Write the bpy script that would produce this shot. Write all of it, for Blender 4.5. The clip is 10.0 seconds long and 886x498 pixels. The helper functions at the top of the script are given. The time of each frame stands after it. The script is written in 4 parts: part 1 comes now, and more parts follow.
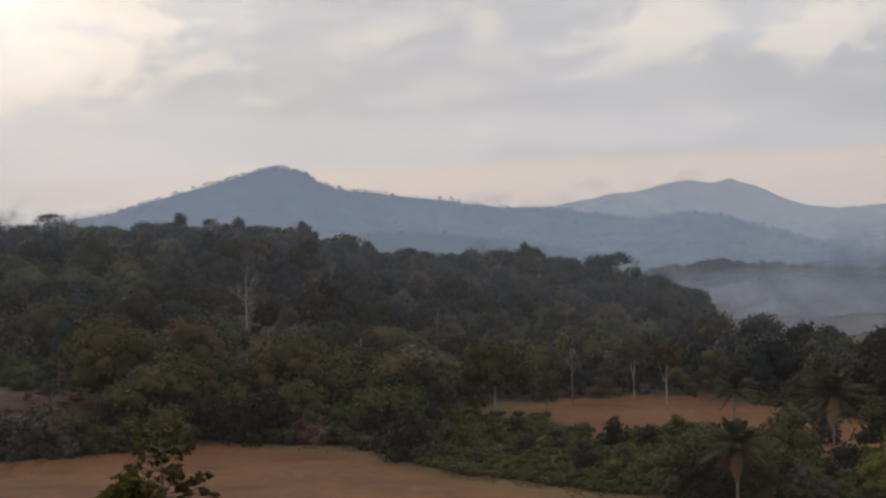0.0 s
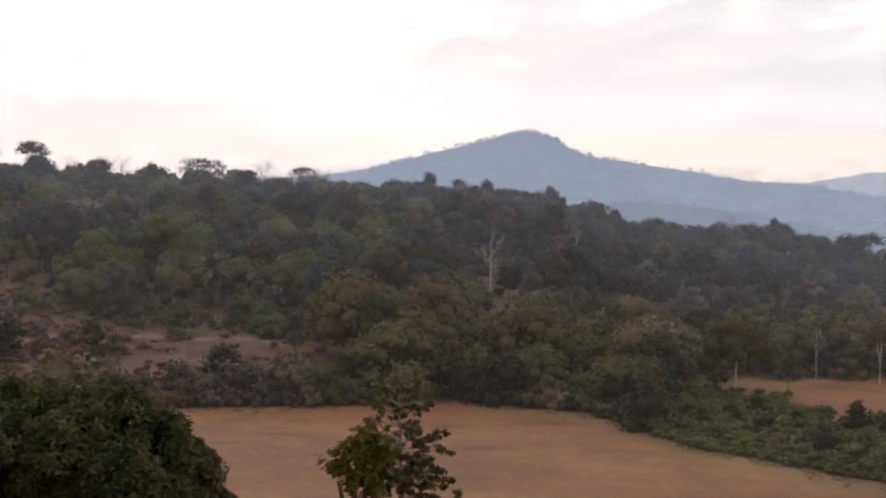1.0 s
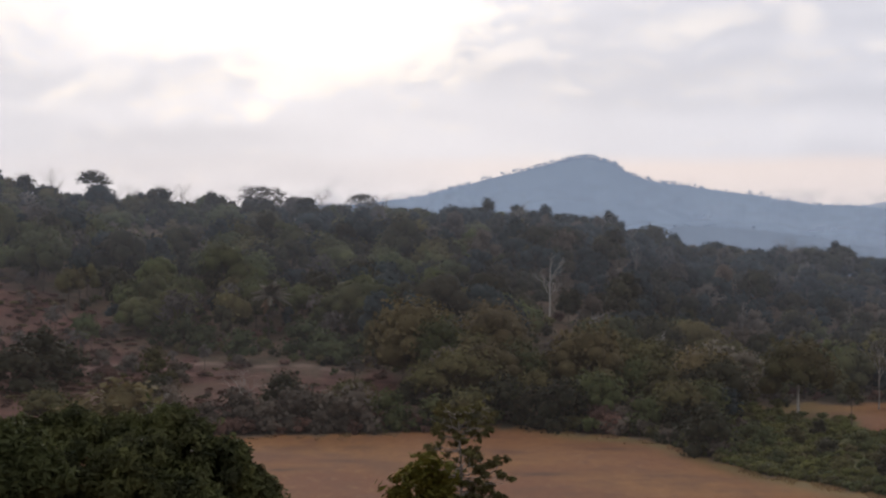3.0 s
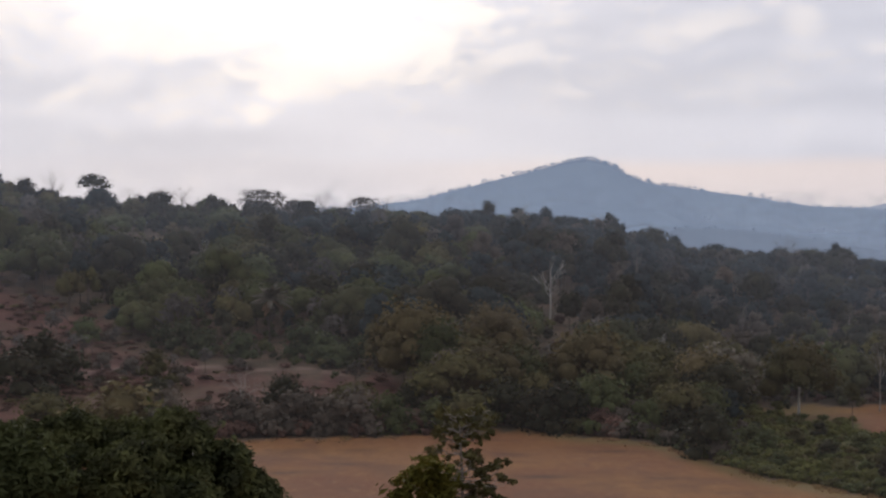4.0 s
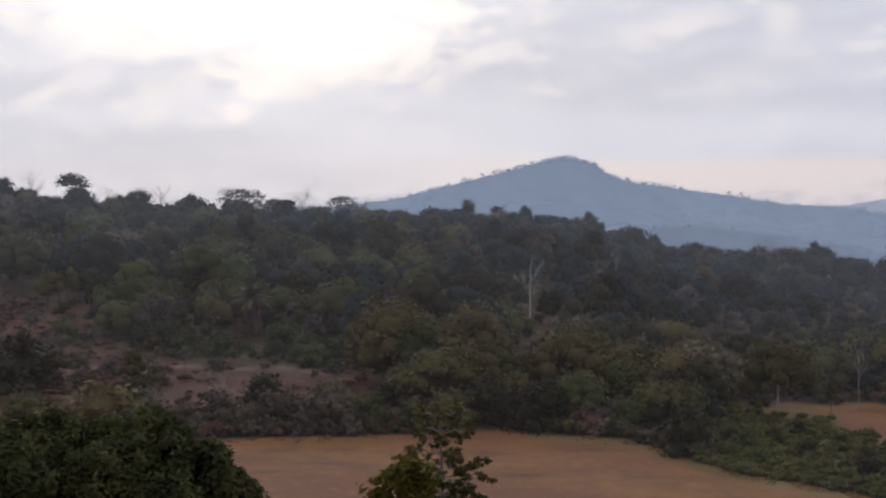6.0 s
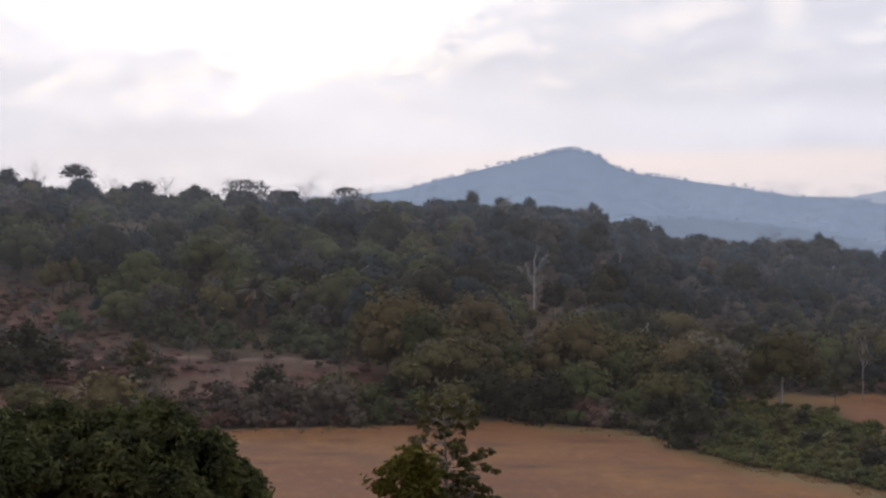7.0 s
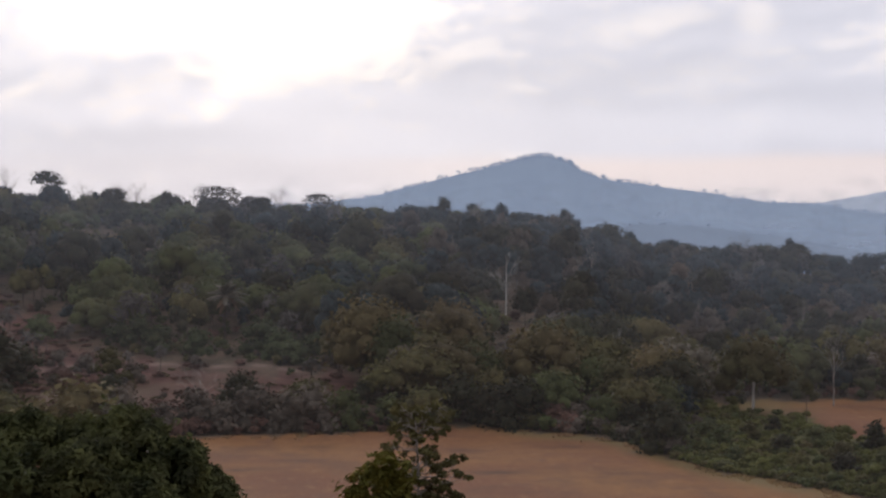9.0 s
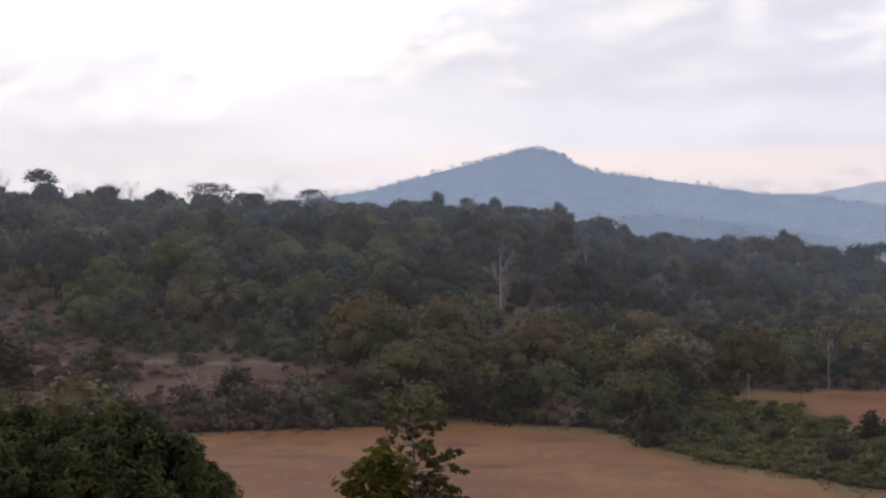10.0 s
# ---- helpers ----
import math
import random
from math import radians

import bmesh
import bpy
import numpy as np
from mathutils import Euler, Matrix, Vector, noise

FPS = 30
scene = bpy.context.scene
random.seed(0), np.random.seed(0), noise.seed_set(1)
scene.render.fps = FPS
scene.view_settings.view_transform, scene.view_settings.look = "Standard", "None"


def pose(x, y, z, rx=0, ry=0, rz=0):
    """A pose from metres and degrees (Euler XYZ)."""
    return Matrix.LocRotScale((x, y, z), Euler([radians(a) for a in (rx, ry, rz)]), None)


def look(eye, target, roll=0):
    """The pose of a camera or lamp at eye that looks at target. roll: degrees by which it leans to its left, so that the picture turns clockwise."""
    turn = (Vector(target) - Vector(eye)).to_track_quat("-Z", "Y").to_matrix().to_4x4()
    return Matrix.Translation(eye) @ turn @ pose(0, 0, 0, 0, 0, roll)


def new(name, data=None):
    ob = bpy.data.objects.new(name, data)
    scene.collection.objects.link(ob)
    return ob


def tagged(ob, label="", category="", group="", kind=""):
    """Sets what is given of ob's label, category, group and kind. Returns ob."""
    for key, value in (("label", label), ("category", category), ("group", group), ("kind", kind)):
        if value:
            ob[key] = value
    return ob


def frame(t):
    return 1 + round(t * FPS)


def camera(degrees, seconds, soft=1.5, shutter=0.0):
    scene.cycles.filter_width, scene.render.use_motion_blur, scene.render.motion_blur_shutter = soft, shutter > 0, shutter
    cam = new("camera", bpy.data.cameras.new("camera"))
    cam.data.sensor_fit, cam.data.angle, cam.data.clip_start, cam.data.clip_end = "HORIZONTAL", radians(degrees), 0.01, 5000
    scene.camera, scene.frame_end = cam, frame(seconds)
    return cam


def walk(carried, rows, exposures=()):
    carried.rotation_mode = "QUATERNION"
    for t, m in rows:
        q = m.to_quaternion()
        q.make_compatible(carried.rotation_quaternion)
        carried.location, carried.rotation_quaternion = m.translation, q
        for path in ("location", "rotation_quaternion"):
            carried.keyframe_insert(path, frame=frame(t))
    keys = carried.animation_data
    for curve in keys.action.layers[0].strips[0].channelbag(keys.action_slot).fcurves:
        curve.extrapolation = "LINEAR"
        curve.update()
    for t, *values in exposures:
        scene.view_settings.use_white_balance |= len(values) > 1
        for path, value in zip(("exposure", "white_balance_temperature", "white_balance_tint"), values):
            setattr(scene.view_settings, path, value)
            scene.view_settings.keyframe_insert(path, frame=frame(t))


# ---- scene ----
EYE = 36.0          # height of the eye over the pasture, metres


def ahead(yaw, pitch, roll):
    """A camera pose at the lookout from its bearing, tilt and lean in degrees."""
    a, e = radians(yaw), radians(pitch)
    way = Vector((math.sin(a) * math.cos(e), math.cos(a) * math.cos(e), math.sin(e)))
    eye = Vector((0, 0, EYE))
    return look(eye, eye + way * 100, roll)


cam = camera(27.01, 10.0, soft=2.35)
walk(cam, [
    (0.0, ahead(8.862, 0.274, -2.137)), (0.2, ahead(6.474, -0.312, -1.657)), (0.5, ahead(4.429, -0.207, -0.795)),
    (0.8, ahead(1.927, -0.830, 0.305)), (1.0, ahead(1.222, -0.694, 0.725)), (1.5, ahead(-0.247, -0.668, 0.670)),
    (2.0, ahead(-0.054, -0.315, 0.590)), (2.5, ahead(-0.467, 0.140, 0.537)),
    (2.7, ahead(-0.570, 0.091, 0.334)), (4.0, ahead(-0.628, 0.179, 0.108)), (4.5, ahead(-0.147, 0.399, 0.172)),
    (5.0, ahead(0.0, 0.421, 0.167)), (5.5, ahead(0.109, 0.321, 0.073)),
    (6.0, ahead(0.006, 0.149, 0.030)), (6.2, ahead(-0.082, -0.144, 0.022)),
    (7.3, ahead(-0.104, -0.108, 0.107)), (7.5, ahead(0.079, -0.052, 0.162)), (8.0, ahead(1.064, -0.127, 0.225)),
    (8.5, ahead(0.776, -0.075, 0.156)), (9.0, ahead(0.751, 0.064, -0.015)),
    (9.5, ahead(0.400, -0.281, -0.126)), (10.0, ahead(0.935, -0.108, -0.565)),
], [(0.0, -0.19, 7100, 6), (0.2, -0.02, 7200, 8), (0.5, 0.20, 7200, 9), (1.0, 0.52, 7300, 11), (1.5, 0.53, 7150, 10), (2.0, 0.31, 7050, 9), (2.5, 0.22, 6900, 8), (4.0, 0.09, 6650, 9),
    (4.5, 0.03, 6600, 9), (5.5, 0.0, 6500, 9), (6.2, 0.12, 6550, 9), (7.5, 0.3, 6650, 10), (8.0, 0.22, 6650, 10), (9.0, 0.2, 6650, 10), (10.0, 0.33, 6600, 10)])

# ---- sky and sun ----
SUN_AZ, SUN_EL = -6.0, 13.0
sun_way = Vector((math.sin(radians(SUN_AZ)) * math.cos(radians(SUN_EL)),
                  math.cos(radians(SUN_AZ)) * math.cos(radians(SUN_EL)), math.sin(radians(SUN_EL))))


class Nodes:
    """Short calls for building node trees."""

    def __init__(self, tree):
        self.tree = tree
        tree.nodes.clear()

    def add(self, kind, ins=None, **props):
        n = self.tree.nodes.new(kind)
        for k, v in props.items():
            setattr(n, k, v)
        for k, v in (ins or {}).items():
            if isinstance(v, bpy.types.NodeSocket):
                self.tree.links.new(v, n.inputs[k])
            else:
                n.inputs[k].default_value = v
        return n

    def math(self, op, a, b=0.0, clamp=False):
        return self.add("ShaderNodeMath", {0: a, 1: b}, operation=op, use_clamp=clamp).outputs[0]

    def mix(self, fac, a, b, blend="MIX"):
        n = self.add("ShaderNodeMix", {0: fac, 6: a, 7: b}, data_type="RGBA", blend_type=blend)
        return n.outputs[2]

    def noise(self, vec, scale, detail=4.0, rough=0.55):
        return self.add("ShaderNodeTexNoise", {"Vector": vec, "Scale": scale, "Detail": detail, "Roughness": rough}).outputs[0]

    def span(self, v, lo, hi, to0=0.0, to1=1.0, smooth=True):
        return self.add("ShaderNodeMapRange", {0: v, 1: lo, 2: hi, 3: to0, 4: to1},
                        interpolation_type="SMOOTHSTEP" if smooth else "LINEAR").outputs[0]

    def stretch(self, vec, s):
        return self.add("ShaderNodeVectorMath", {0: vec, 1: s}, operation="MULTIPLY").outputs[0]


world = bpy.data.worlds.new("evening_sky")
scene.world = world
world.use_nodes = True
N = Nodes(world.node_tree)
d = N.add("ShaderNodeTexCoord").outputs["Generated"]
xyz = N.add("ShaderNodeSeparateXYZ", {0: d})
z = xyz.outputs[2]
sky = N.add("ShaderNodeTexSky", sky_type="NISHITA", sun_disc=False, sun_elevation=radians(SUN_EL),
            sun_rotation=radians(SUN_AZ), air_density=1.0, dust_density=2.0)
toward = N.add("ShaderNodeVectorMath", {0: d, 1: sun_way}, operation="DOT_PRODUCT").outputs["Value"]
toward = N.math("MAXIMUM", toward, 0.0)
glow_in = N.math("POWER", toward, 230.0)
glow_out = N.math("POWER", toward, 30.0)
warp = N.add("ShaderNodeTexNoise", {"Vector": d, "Scale": 14.0, "Detail": 4.0}).outputs["Color"]
bent = N.add("ShaderNodeVectorMath", {0: d, 1: N.stretch(warp, (0.05, 0.05, 0.03))}, operation="ADD").outputs[0]
puffs = N.noise(N.stretch(bent, (13, 13, 40)), 1.0, 7.0, 0.6)
sheets = N.noise(N.stretch(bent, (4, 4, 30)), 1.0, 4.0, 0.5)
wisps = N.noise(N.stretch(bent, (26, 26, 60)), 1.0, 7.0, 0.65)
bearing = N.math("MULTIPLY", N.math("ARCTAN2", xyz.outputs[0], xyz.outputs[1]), 57.2958)
height = N.math("MULTIPLY", N.math("ARCSINE", z), 57.2958)
torn = N.noise(N.stretch(bent, (34, 34, 70)), 1.0, 8.0, 0.62)
ragged = N.math("SUBTRACT", N.math("ADD", N.math("MULTIPLY", puffs, 0.4), N.math("MULTIPLY", torn, 0.6)), 0.5)


def billow(az, el, wide, high, slope, soft=0.8):
    """A heap of cumulus with a ragged edge, 1 at its heart; slope: rise per degree."""
    u = N.math("SUBTRACT", bearing, az)
    v = N.math("SUBTRACT", N.math("SUBTRACT", height, el), N.math("MULTIPLY", u, slope))
    q = N.math("ADD", N.math("POWER", N.math("DIVIDE", u, wide), 2.0), N.math("POWER", N.math("DIVIDE", v, high), 2.0))
    q = N.math("ADD", N.math("SQRT", q), N.math("MULTIPLY", ragged, 7.5))
    return N.span(q, 0.9 - soft * 0.6, 0.9 + soft * 0.6, 1.0, 0.0)


cloud = N.mix(N.span(sheets, 0.33, 0.67), (0.565, 0.582, 0.690, 1), (0.700, 0.708, 0.815, 1))
# sunlit heaps among the grey sheets
heaps = None
for az, el, wide, high, slope, soft, power in ((-2.6, 6.9, 4.2, 1.3, 0.18, 1.3, 1.0), (-5.4, 5.2, 1.5, 0.55, 0.42, 1.0, 0.85), (-12.0, 4.9, 1.5, 0.34, 0.40, 1.1, 0.6), (7.0, 6.9, 1.8, 0.40, 0.18, 1.3, 0.5), (1.4, 6.2, 1.0, 0.35, 0.3, 1.1, 0.5),
                                   (3.2, 5.0, 1.5, 0.30, 0.0, 1.2, 0.35), (10.4, 6.9, 0.5, 0.9, 0.3, 1.6, 0.45), (15.9, 6.9, 2.0, 0.9, 0.25, 1.2, 0.7),
                                   (20.6, 6.7, 1.9, 0.8, 0.2, 1.0, 0.75), (-9.0, 8.3, 8.0, 2.1, 0.02, 1.4, 1.0), (13.0, 9.6, 7.0, 1.4, 0.0, 0.8, 0.6)):
    h = N.math("MULTIPLY", billow(az, el, wide, high, slope, soft), power)
    heaps = h if heaps is None else N.math("MAXIMUM", heaps, h)
tops = N.math("MULTIPLY", N.math("MULTIPLY", N.span(puffs, 0.50, 0.68), N.span(wisps, 0.35, 0.6)), N.span(z, 0.06, 0.25, 0.25, 0.7))
heaps = N.math("MAXIMUM", N.math("MULTIPLY", heaps, N.span(torn, 0.34, 0.62, 0.72, 1.0)), tops)
lit = N.mix(heaps, cloud, (1.04, 0.96, 0.93, 1))
# clear strip under the cloud base, over the hills
edge = N.math("ADD", z, N.math("MULTIPLY", N.math("SUBTRACT", sheets, 0.5), 0.012))
strip = N.math("MULTIPLY", N.span(edge, 0.046, 0.056, 1.0, 0.0), N.span(bearing, -5.0, 6.0, 0.12, 0.95))
low = N.mix(N.span(z, 0.0, 0.05), (0.63, 0.615, 0.68, 1), (0.77, 0.69, 0.715, 1))
col = N.mix(strip, lit, low)
veil = N.mix(0.98, N.stretch(sky.outputs[0], (0.09, 0.09, 0.09)), col)
glow = N.math("ADD", N.math("MULTIPLY", glow_in, 0.70), N.math("MULTIPLY", glow_out, 0.02))
glow = N.math("MULTIPLY", glow, N.span(puffs, 0.36, 0.6, 0.55, 1.25))
bright = N.mix(glow, (0, 0, 0, 1), (0.97, 0.97, 1.0, 1))
total = N.add("ShaderNodeVectorMath", {0: veil, 1: bright}, operation="ADD").outputs[0]
bg = N.add("ShaderNodeBackground", {"Color": total, "Strength": 1.0})
N.add("ShaderNodeOutputWorld", {0: bg.outputs[0]})

sun_data = bpy.data.lights.new("sun", "SUN")
sun_data.energy, sun_data.angle, sun_data.color = 0.9, radians(14), (1.0, 0.90, 0.80)
sun = new("sun", sun_data)
sun.matrix_world = look(sun_way * 100, (0, 0, 0))


# ---- materials ----
def material(name):
    m = bpy.data.materials.new(name)
    m.use_nodes = True
    return m, Nodes(m.node_tree)


def finish(N, col, rough=0.8, bump=None, spec=0.2, through_light=0.0, glow=None):
    ins = {"Base Color": col, "Roughness": rough, "Specular IOR Level": spec}
    if bump is not None:
        ins["Normal"] = bump
    if glow is not None:
        ins["Emission Color"], ins["Emission Strength"] = glow, 1.0
    out = N.add("ShaderNodeBsdfPrincipled", ins).outputs[0]
    if through_light:
        back = N.add("ShaderNodeBsdfTranslucent", {0: col}).outputs[0]
        out = N.add("ShaderNodeMixShader", {0: through_light, 1: out, 2: back}).outputs[0]
    N.add("ShaderNodeOutputMaterial", {0: out})


def leaf_material(name, dark, light, dry, patch=0.07, clumps=0.40):
    """Foliage: leaf to leaf, branch to branch and tree to tree it differs in tone."""
    m, N = material(name)
    pos = N.add("ShaderNodeNewGeometry")
    place, leaf = pos.outputs["Position"], pos.outputs["Random Per Island"]
    own = N.add("ShaderNodeAttribute", attribute_name="tone").outputs["Fac"]
    tree_tone = N.math("FRACT", N.math("ADD", own, N.add("ShaderNodeObjectInfo").outputs["Random"]))
    wide = N.noise(place, patch, 2.0)
    fine = N.noise(place, 0.45, 3.0)
    f = N.math("ADD", N.math("MULTIPLY", leaf, 0.20), N.math("ADD", N.math("MULTIPLY", N.span(fine, 0.3, 0.7), clumps), 0.35 - clumps * 0.5))
    c = N.mix(f, (*dark, 1), (*light, 1))
    t = N.math("ADD", N.math("MULTIPLY", tree_tone, 0.35), N.span(wide, 0.42, 0.68))
    c = N.mix(N.math("MULTIPLY", t, 0.42), c, (*dry, 1))
    crowns = N.noise(place, 0.105, 1.0)
    tone = N.math("MULTIPLY", N.span(crowns, 0.32, 0.68, 0.86, 1.16), N.span(N.math("FRACT", N.math("MULTIPLY", tree_tone, 7.3)), 0.0, 1.0, 0.74, 1.27))
    c = N.add("ShaderNodeVectorMath", {0: c, "Scale": tone}, operation="SCALE").outputs[0]
    finish(N, c, 0.7, None, 0.12, 0.27)
    return m


def bark_material(name, a, b, scale=3.0):
    m, N = material(name)
    place = N.add("ShaderNodeNewGeometry").outputs["Position"]
    n = N.noise(N.stretch(place, (1, 1, 0.25)), scale, 5.0, 0.65)
    tone = N.add("ShaderNodeObjectInfo").outputs["Random"]
    c = N.mix(N.span(n, 0.35, 0.65), (*a, 1), (*b, 1))
    c = N.mix(N.math("MULTIPLY", tone, 0.3), c, (*a, 1))
    bump = N.add("ShaderNodeBump", {"Height": n, "Strength": 0.5, "Distance": 0.03}).outputs[0]
    finish(N, c, 0.9, bump)
    return m


LEAF = {
    "bush": leaf_material("muted_green_bush", (0.036, 0.048, 0.020), (0.086, 0.104, 0.042), (0.070, 0.074, 0.036)),
    "green": leaf_material("green_foliage", (0.032, 0.040, 0.015), (0.090, 0.104, 0.037), (0.092, 0.082, 0.038)),
    "dark": leaf_material("dark_green_foliage", (0.018, 0.019, 0.011), (0.047, 0.048, 0.023), (0.046, 0.038, 0.024)),
    "olive": leaf_material("olive_foliage", (0.048, 0.046, 0.017), (0.116, 0.106, 0.041), (0.114, 0.086, 0.041)),
    "grey": leaf_material("grey_green_foliage", (0.054, 0.044, 0.034), (0.126, 0.106, 0.082), (0.108, 0.078, 0.060)),
    "glossy": leaf_material("glossy_dark_leaves", (0.013, 0.017, 0.008), (0.118, 0.124, 0.046), (0.050, 0.048, 0.024), 0.3, 0.75),
    "tan": leaf_material("brownish_olive_foliage", (0.064, 0.051, 0.022), (0.138, 0.112, 0.050), (0.132, 0.096, 0.050)),
    "silver": leaf_material("silvery_foliage", (0.062, 0.056, 0.042), (0.224, 0.204, 0.160), (0.135, 0.112, 0.080)),
    "lime": leaf_material("yellow_green_foliage", (0.081, 0.080, 0.013), (0.198, 0.179, 0.038), (0.156, 0.116, 0.034)),
    # blue put into the leaf colour for the haze before the distant woods
    "hazed": leaf_material("haze_blued_foliage", (0.013, 0.021, 0.022), (0.032, 0.047, 0.048), (0.034, 0.042, 0.041)),
    "dry": leaf_material("dry_twigs", (0.074, 0.066, 0.058), (0.146, 0.134, 0.120), (0.112, 0.096, 0.086)),
    "fresh": leaf_material("fresh_green_scrub", (0.066, 0.071, 0.019), (0.122, 0.126, 0.036), (0.116, 0.102, 0.035)),
    "yellow": leaf_material("yellowing_foliage", (0.075, 0.060, 0.024), (0.150, 0.122, 0.055), (0.120, 0.088, 0.042)),
    "rust": leaf_material("reddish_dry_scrub", (0.088, 0.049, 0.038), (0.158, 0.090, 0.068), (0.120, 0.070, 0.052)),
    "palm": leaf_material("palm_leaflets", (0.035, 0.039, 0.015), (0.092, 0.089, 0.039), (0.099, 0.078, 0.044)),
    "deadpalm": leaf_material("dead_palm_fronds", (0.146, 0.092, 0.050), (0.270, 0.184, 0.105), (0.208, 0.126, 0.071)),
    # pale blue-grey: part of the smoke's haze is mixed into this leaf colour
    "far": leaf_material("hazed_distant_foliage", (0.056, 0.063, 0.064), (0.098, 0.102, 0.100), (0.098, 0.098, 0.095), 0.01),
}
BARK = {
    "brown": bark_material("brown_bark", (0.055, 0.042, 0.032), (0.130, 0.105, 0.082)),
    "pale": bark_material("pale_grey_bark", (0.280, 0.255, 0.225), (0.520, 0.490, 0.440)),
    "twig": bark_material("weathered_branch", (0.150, 0.132, 0.115), (0.300, 0.270, 0.240)),
}

# ---- lie of the land ----
EDGE_AZ = [-40, -6.5, -2.5, 2, 3.8, 5.5, 7.3, 9.0, 10.7, 13.4, 17, 24, 40]
EDGE_R = [372, 362, 366, 377, 366, 360, 331, 308, 296, 277, 267, 260, 258]
CREST_AZ = [-60, -20, -14.4, -13.2, -12, -9, -4, 0, 3, 5, 7.2, 9, 11.4, 13.5, 15.6, 16.9, 18.5, 60]
CREST_Z = [54, 62, 58.5, 54, 50.5, 48.5, 45.5, 45.5, 42.5, 37.5, 27, 26, 27.5, 20, 12.5, 4, 0, 0]
FOOT_AZ = [-40, 2, 6, 9, 12, 17, 40]
FOOT_R = [358, 372, 430, 520, 600, 660, 700]


def smooth(t):
    t = np.clip(t, 0, 1)
    return t * t * (3 - 2 * t)


def ripple(x, y, scale, seed=0.0):
    """Cheap rolling ground noise, about -1 to 1."""
    u, v = x / scale + seed, y / scale - seed * 1.7
    return (np.sin(u * 1.3 + 0.7 * np.sin(v * 0.9)) + np.sin(v * 1.7 + 1.1 * np.sin(u * 0.6 + 2.0))
            + 0.6 * np.sin((u + v) * 2.3 + seed)) / 2.6


def ground_height(x, y):
    x, y = np.asarray(x, float), np.asarray(y, float)
    r, az = np.hypot(x, y), np.degrees(np.arctan2(x, y))
    # the lookout's own hill
    down = np.interp(r, [0, 4, 15, 60, 110, 180, 225, 250], [34.4, 34.3, 32.5, 24.5, 15.5, 5.5, 1.0, 0.0])
    rear = 34.4 - 8 * smooth((r - 150) / 500)
    back = smooth((np.abs(az) - 70) / 40)
    own = down * (1 - back) + rear * back
    # the long wooded hill across the pasture
    foot, crest = np.interp(az, FOOT_AZ, FOOT_R), np.interp(az, CREST_AZ, CREST_Z)
    t = (r - foot) / (790 - foot)
    up = np.interp(t, [0, 0.07, 0.16, 0.26, 0.38, 0.56, 0.8, 0.95, 1.1, 1.5, 2.5], [0, 0.055, 0.12, 0.19, 0.32, 0.52, 0.83, 0.97, 1.0, 0.9, 0.0])
    hill = crest * up * (1 - smooth((np.abs(az) - 60) / 30))
    # low wooded rise in the haze
    rise = np.interp(az, [14.5, 16, 17.2, 17.9, 19.2, 20.4, 22.4, 30], [3, 6, 12, 12, 6, 0, -2, -2]) * np.exp(-((r - 1850) / 230) ** 2)
    far = smooth((r - 380) / 300)
    small = 0.25 * ripple(x, y, 17) * smooth((r - 230) / 60) + 1.4 * ripple(x, y, 60, 3.0) * far
    return own + hill + rise + small


def field_mask(az, r):
    """1 on the grazed dry grass, 0 under the woods."""
    wob = 5 * np.sin(az * 3.1) + 3 * np.sin(az * 7.7 + 1)
    first = smooth((np.interp(az, EDGE_AZ, EDGE_R) + wob * 0.6 - r) / 5 + 0.5)
    near = np.interp(az, [8, 11, 12, 13.5, 15.9, 17.5, 19, 23, 30], [425, 412, 400, 356, 372, 365, 318, 312, 310])
    far = np.interp(az, [8, 12, 14, 16.8, 18, 19.5, 22, 26], [445, 452, 458, 455, 430, 400, 380, 370])
    second = smooth((r - near + wob) / 8 + 0.5) * smooth((far + wob - r) / 8 + 0.5) * smooth((az - 8.3) / 0.6)
    return np.maximum(first, second)


def clear_mask(az, r):
    """The bare, reddish clearing on the foot of the hill."""
    near = np.interp(az, [-16, -11, -8, -4, -2], [374, 378, 380, 384, 392])
    far = np.interp(az, [-16, -13, -11.5, -10.2, -8, -5, -2.2, -1], [600, 578, 550, 515, 474, 464, 460, 446])
    far = far + 9 * np.sin(az * 4.3) + 6 * np.sin(az * 9.1 + 2)
    return smooth((r - near) / 10) * smooth((far - r) / 26) * smooth((-1.2 - az) / 0.9)


def track_mask(az, r):
    """A pale dirt track along the upper edge of the clearing."""
    line = np.interp(az, [-16, -12, -9, -6, -3], [452, 455, 459, 462, 455]) + 3 * np.sin(az * 2.2)
    return np.exp(-((r - line) / 2.6) ** 2) * smooth((-2.6 - az) / 1.0)


def verge_mask(az, r):
    """Yellowish-green grass along the rim of the pasture and on the near end of the second one."""
    rim = np.interp(az, EDGE_AZ, EDGE_R)
    along = np.exp(-((rim - 4 - r) / 9) ** 2) * smooth((az - 1.5) / 2)
    return np.maximum(along, smooth((13.0 - az) / 3.0) * smooth((r - 370) / 10))


def patch_mask(az, r):
    """Darker trampled patches on the first pasture: bearing, distance, half breadth in degrees, half depth in metres."""
    m = np.zeros(np.shape(az))
    for a, q, wide, deep in ((1.5, 331, 0.55, 3.5), (-3.8, 317, 0.8, 2.5), (-3.1, 342, 0.5, 3.0), (4.6, 338, 1.1, 2.5), (6.5, 300, 0.9, 2.5), (-5.6, 306, 0.9, 2.5), (2.6, 300, 1.2, 3.0)):
        m = np.maximum(m, np.exp(-(((az - a) / wide) ** 2) - ((r - q) / deep) ** 2))
    return m


